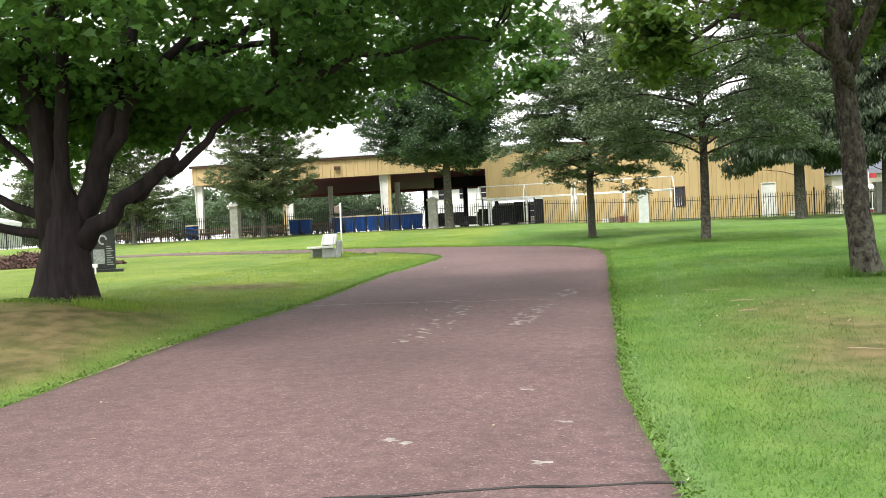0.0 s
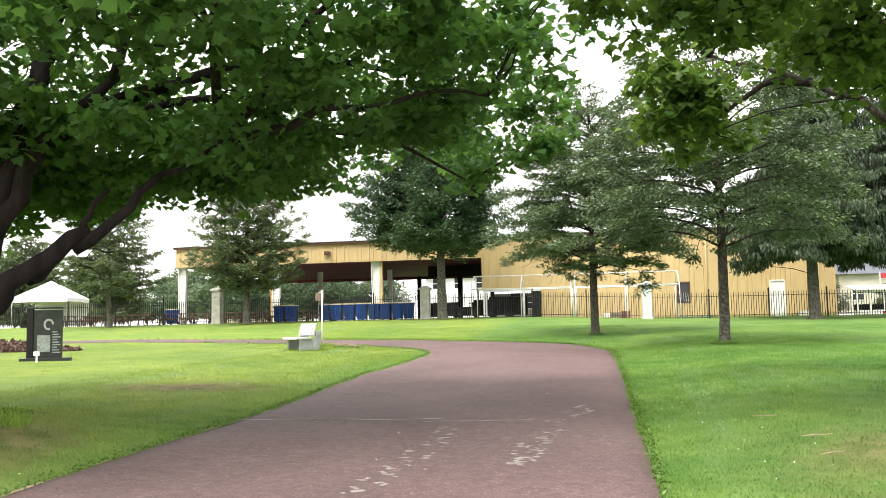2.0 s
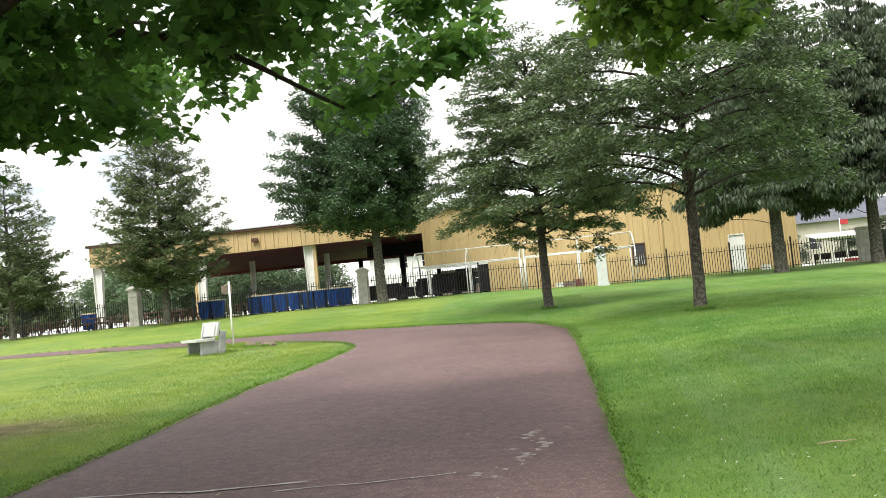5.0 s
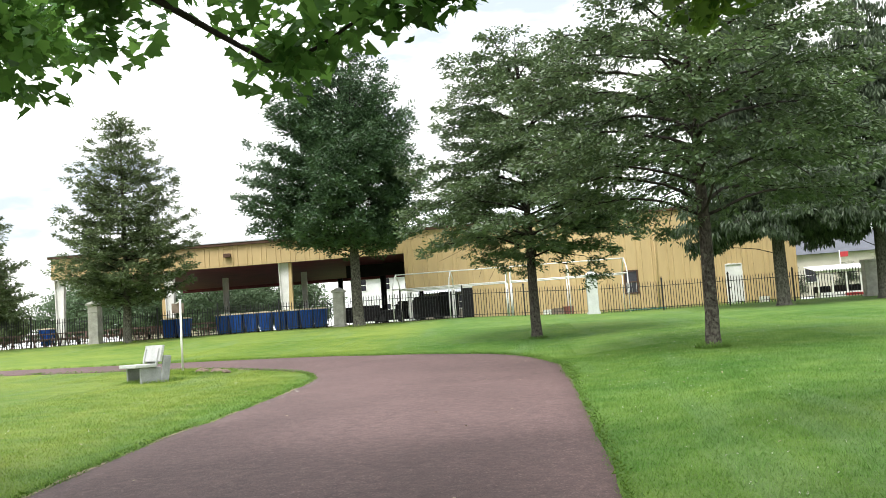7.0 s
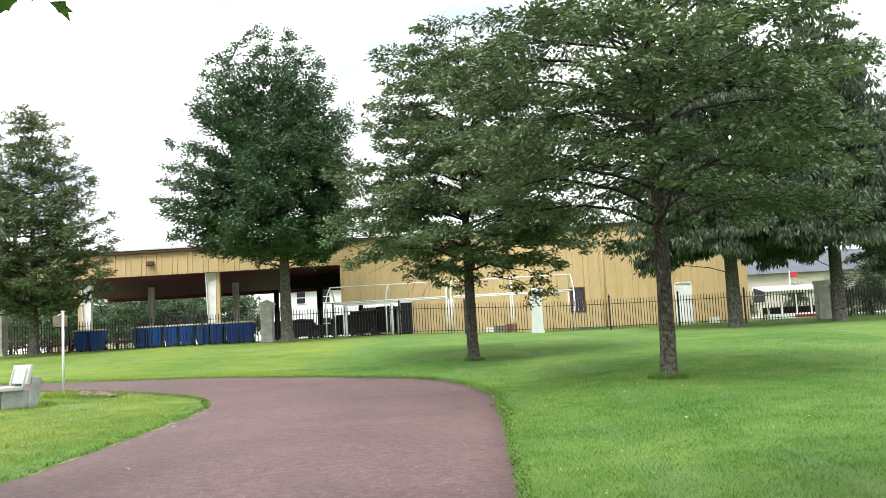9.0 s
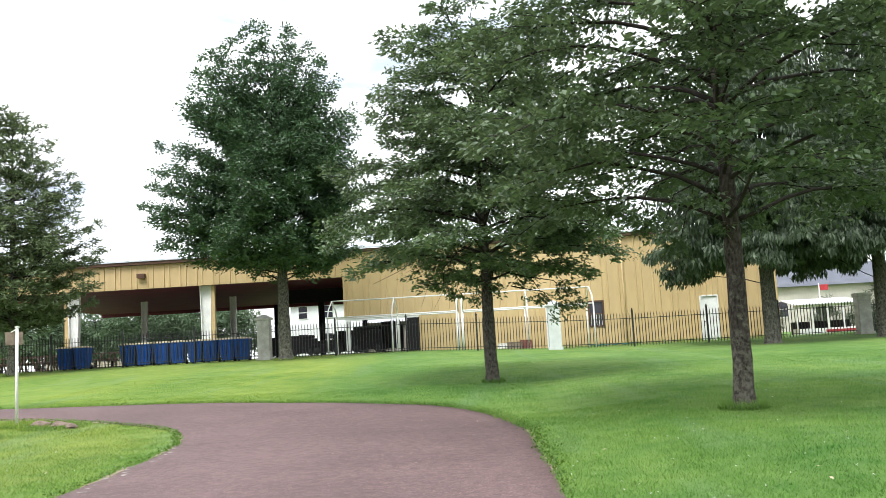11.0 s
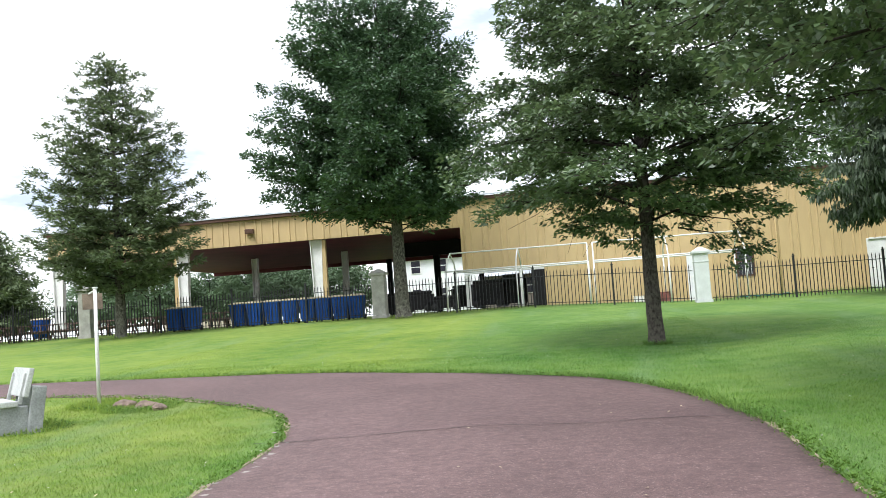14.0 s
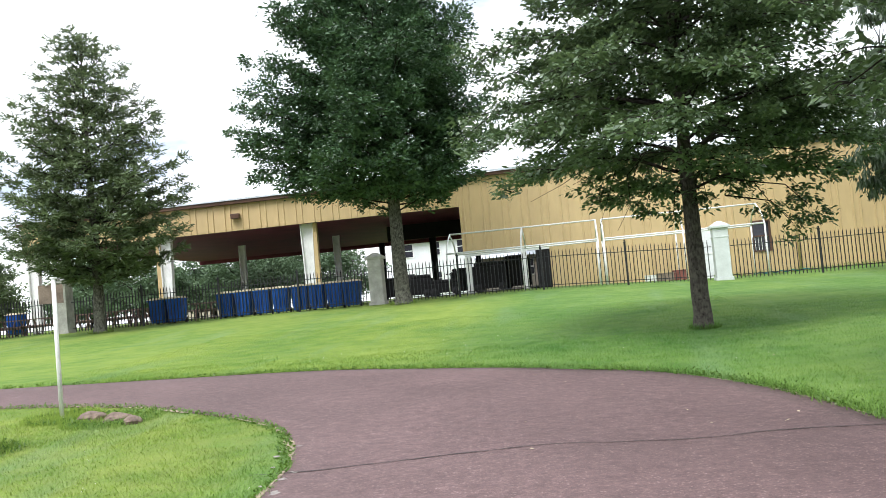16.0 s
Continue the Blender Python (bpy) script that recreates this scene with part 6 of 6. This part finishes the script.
def tufts():
    """Tall uncut tufts round feet of trees, post and bench."""
    r = np.random.default_rng(37)
    X, Y, H = [], [], []
    for cx, cy, rad, n, h in ((-10.35, 35.6, 0.55, 1500, 0.12), (-9.4, 35.25, 0.7, 1800, 0.09), (3.36, 31.4, 0.36, 1300, 0.15), (-0.43, 42.0, 0.3, 800, 0.13), (MX, MY, 1.0, 700, 0.06), (MX + 0.9, MY - 0.4, 0.5, 900, 0.13), (TX, TY, 0.4, 900, 0.1), (TX - 0.45, TY - 0.2, 0.25, 160, 0.24), (-10.2, 33.2, 0.7, 900, 0.1), (-22.1, 57.2, 0.5, 500, 0.12), (-9.75, 58, 0.5, 500, 0.14)):
        a, q = r.uniform(0, 6.28, n), rad * np.sqrt(r.uniform(0.05, 1, n))
        X.append(cx + q * np.cos(a))
        Y.append(cy + q * np.sin(a))
        H.append(h * r.uniform(0.4, 1.2, n))
    for lx, ly in smooth_line(OUTER[3:13], 16):
        m = 26
        X.append(lx + 0.05 + r.normal(0, 0.06, m))
        Y.append(ly + 0.07 + r.normal(0, 0.06, m))
        H.append(r.uniform(0.05, 0.13, m))
    m = 2600
    X.append(r.uniform(3.2, 15.2, m))
    Y.append(65.95 - np.abs(r.normal(0, 0.12, m)))
    H.append(r.uniform(0.05, 0.28, m))
    x, y, h = np.concatenate(X), np.concatenate(Y), np.concatenate(H)
    n = len(x)
    a, w = r.uniform(0, 6.28, n), r.uniform(0.004, 0.01, n)
    ln = r.normal(0, 0.35, (n, 2)) * h[:, None]
    z = land(x, y)
    P = np.stack([np.stack([x - w * np.cos(a), y - w * np.sin(a), z - 0.01], 1), np.stack([x + w * np.cos(a), y + w * np.sin(a), z - 0.01], 1), np.stack([x + ln[:, 0], y + ln[:, 1], z + h], 1)], 1)
    me = fast_mesh("tall_grass", P.reshape(-1, 3), 3, M_BLADE)
    tagged(new("tall_grass", me), "tall uncut grass tufts round trees and post", "grass", kind="stuff")


tufts()


def edge_tufts():
    """Taller weeds along the drive's edges and round the tree feet."""
    r = np.random.default_rng(17)
    pts = []
    for line, s in ((np.concatenate([np.stack([road_side(np.arange(4, 24, 0.2))[1], np.arange(4, 24, 0.2)], 1), smooth_line(OUTER, 10)[:125]]), 1), (np.concatenate([np.stack([road_side(np.arange(6, 24, 0.2))[0], np.arange(6, 24, 0.2)], 1), smooth_line(INNER, 10)[:125]]), -1)):
        for x, y in line:
            for _ in range(26):
                pts.append((x + s * abs(r.normal(0.02, 0.06)), y + r.uniform(-0.12, 0.12) + (0.06 if (s > 0 and y > 34) else 0)))
    for cx, cy, rad, n in ((3.36, 31.4, 0.35, 900), (-0.43, 42.0, 0.3, 600), (MX, MY, 0.95, 1600), (TX, TY, 0.45, 700), (-10.3, 35.6, 0.5, 1500), (-9.4, 35.3, 0.6, 1700), (-9.75, 58, 0.5, 400), (-10.2, 33.2, 0.7, 600)):
        a, q = r.uniform(0, 6.28, n), rad * (0.55 + 0.55 * r.uniform(0, 1, n))
        pts += list(zip(cx + q * np.cos(a), cy + q * np.sin(a)))
    for x, y in smooth_line(OUTER[1:11], 24):
        if noise.noise(Vector((x * 1.3, y * 1.3, 2.0))) > -0.25:
            for _ in range(16):
                q = abs(r.normal(0.05, 0.14))
                pts.append((x + q * 0.7 + r.normal(0, 0.05), y + q * 0.7 + r.normal(0, 0.05)))
    P0 = np.array(pts)
    C = np.stack([P0[:, 0], P0[:, 1], land(P0[:, 0], P0[:, 1]) + r.uniform(0.0, 0.05, len(P0))], 1)
    me = leaves("edge_weeds", C, 0.042, OVAL_LEAF, leaf_mat("weed_leaf", (0.055, 0.13, 0.02), (0.14, 0.25, 0.05), 0.3), 5, -1.2, 0.9)
    tagged(new("edge_weeds", me), "taller weeds fringing the drive and tree feet", "weeds", kind="stuff")


edge_tufts()


def stick(x, y, length, turn, rad):
    me = tubes("fallen_stick", [([(-length / 2, 0, rad), (-length * 0.1, 0.03 * length, rad * 1.6), (length * 0.2, -0.02 * length, rad * 1.3), (length / 2, 0.05 * length, rad)], [rad * 0.8, rad, rad * 0.8, rad * 0.4])], M_STICK, 6)
    ob = new("fallen_stick", me)
    ob.matrix_world = pose(x, y, float(land(x, y)) + 0.035, 0, 0, turn)
    tagged(ob, "pale dry stick lying in the grass", "stick", "fallen sticks")


rng = random.Random(44)
for k in range(26):
    f = k / 25
    scuff(-5.25 - 0.75 * f * f + rng.uniform(-0.05, 0.22), 26.5 + 6.3 * f, rng.uniform(0.02, 0.07), rng.uniform(0, 3))


for x, y, ln, tn in ((1.79, 12.6, 0.38, 40), (1.87, 13.55, 0.42, 28), (2.4, 9.7, 0.3, -20), (2.7, 11.4, 0.25, 70), (1.6, 15.0, 0.3, 10), (3.1, 8.8, 0.35, 15)):
    stick(x, y, ln, tn, 0.007)


def litter():
    """Fallen pale leaves and clover heads on lawn and drive."""
    r = np.random.default_rng(23)
    x = np.concatenate([r.uniform(-5.0, -0.1, 60), r.uniform(0.1, 5, 70), r.uniform(-9, -5.4, 60)])
    y = np.concatenate([r.uniform(5, 38, 60), r.uniform(6, 38, 70), r.uniform(8, 30, 60)])
    z = land(x, y) + np.where((x < 0) & (x > -5.2), 0.05, 0.06)
    me = leaves("leaf_litter", np.stack([x, y, z], 1), 0.05, OVAL_LEAF, mat("dry_leaf", (0.42, 0.36, 0.24), 0.8, 0.4, 3, 20, 0.0, random_by="island"), 29, 0.0, 0.25)
    tagged(new("leaf_litter", me), "scattered pale fallen leaves", "leaves", kind="stuff")


litter()


def clover():
    """White clover heads scattered in drifts over the lawn."""
    r = np.random.default_rng(61)
    x, y = [], []
    for cx, cy, sx, sy, n in ((1.1, 17, 0.6, 5, 80), (1.6, 26, 1.2, 5, 90), (-4.5, 41.5, 3.5, 1.0, 50), (4.5, 36, 2.0, 3.0, 50), (-7.5, 29, 1.2, 3.0, 40)):
        x.append(r.normal(cx, sx, n))
        y.append(r.normal(cy, sy, n))
    x, y = np.concatenate(x), np.concatenate(y)
    keep = ~inside(x, y, ROAD_POLY)
    x, y = x[keep], y[keep]
    C = np.stack([x, y, land(x, y) + r.uniform(0.03, 0.06, len(x))], 1)
    C = np.repeat(C, 4, 0) + r.normal(0, 0.004, (len(C) * 4, 3))
    me = leaves("clover_heads", C, 0.015, OVAL_LEAF, mat("white_clover", (0.62, 0.62, 0.55), 0.8, 0.1, 9, 40, 0.0), 31, -0.6, 0.9)
    tagged(new("clover_heads", me), "small white clover heads in the lawn", "flowers", kind="stuff")


clover()


def hose():
    pts = smooth_line([(4.9, 65.6), (5.5, 65.4), (6.1, 65.65), (6.7, 65.45), (7.3, 65.6), (6.6, 65.75)], 8)
    me = tubes("garden_hose", [([(px, py, float(land(px, py)) + 0.05 + 0.05 * math.sin(i * 0.5) ** 2) for i, (px, py) in enumerate(pts)], [0.03] * len(pts))], mat("teal_hose", (0.02, 0.16, 0.15), 0.5, 0.2, 5, 30, 0.0), 8)
    tagged(new("garden_hose", me), "teal garden hose lying along the hall wall", "hose")


hose()


def white_board(x, y):
    """A tall pale board standing against the hall wall."""
    b = thing("white_board", "tall pale board leaning on the tan hall wall", "board", m=pose(x, y, float(land(x, y))))
    part("panel", boxes((-0.3, 0.3, -0.02, 0.02, -0.02, 2.3, 0.008)), M_SIDING, b)
    part("batten", boxes((-0.3, 0.3, -0.045, -0.022, 1.1, 1.18, 0.005)), M_WHITE, b)


white_board(3.05, 66.0)
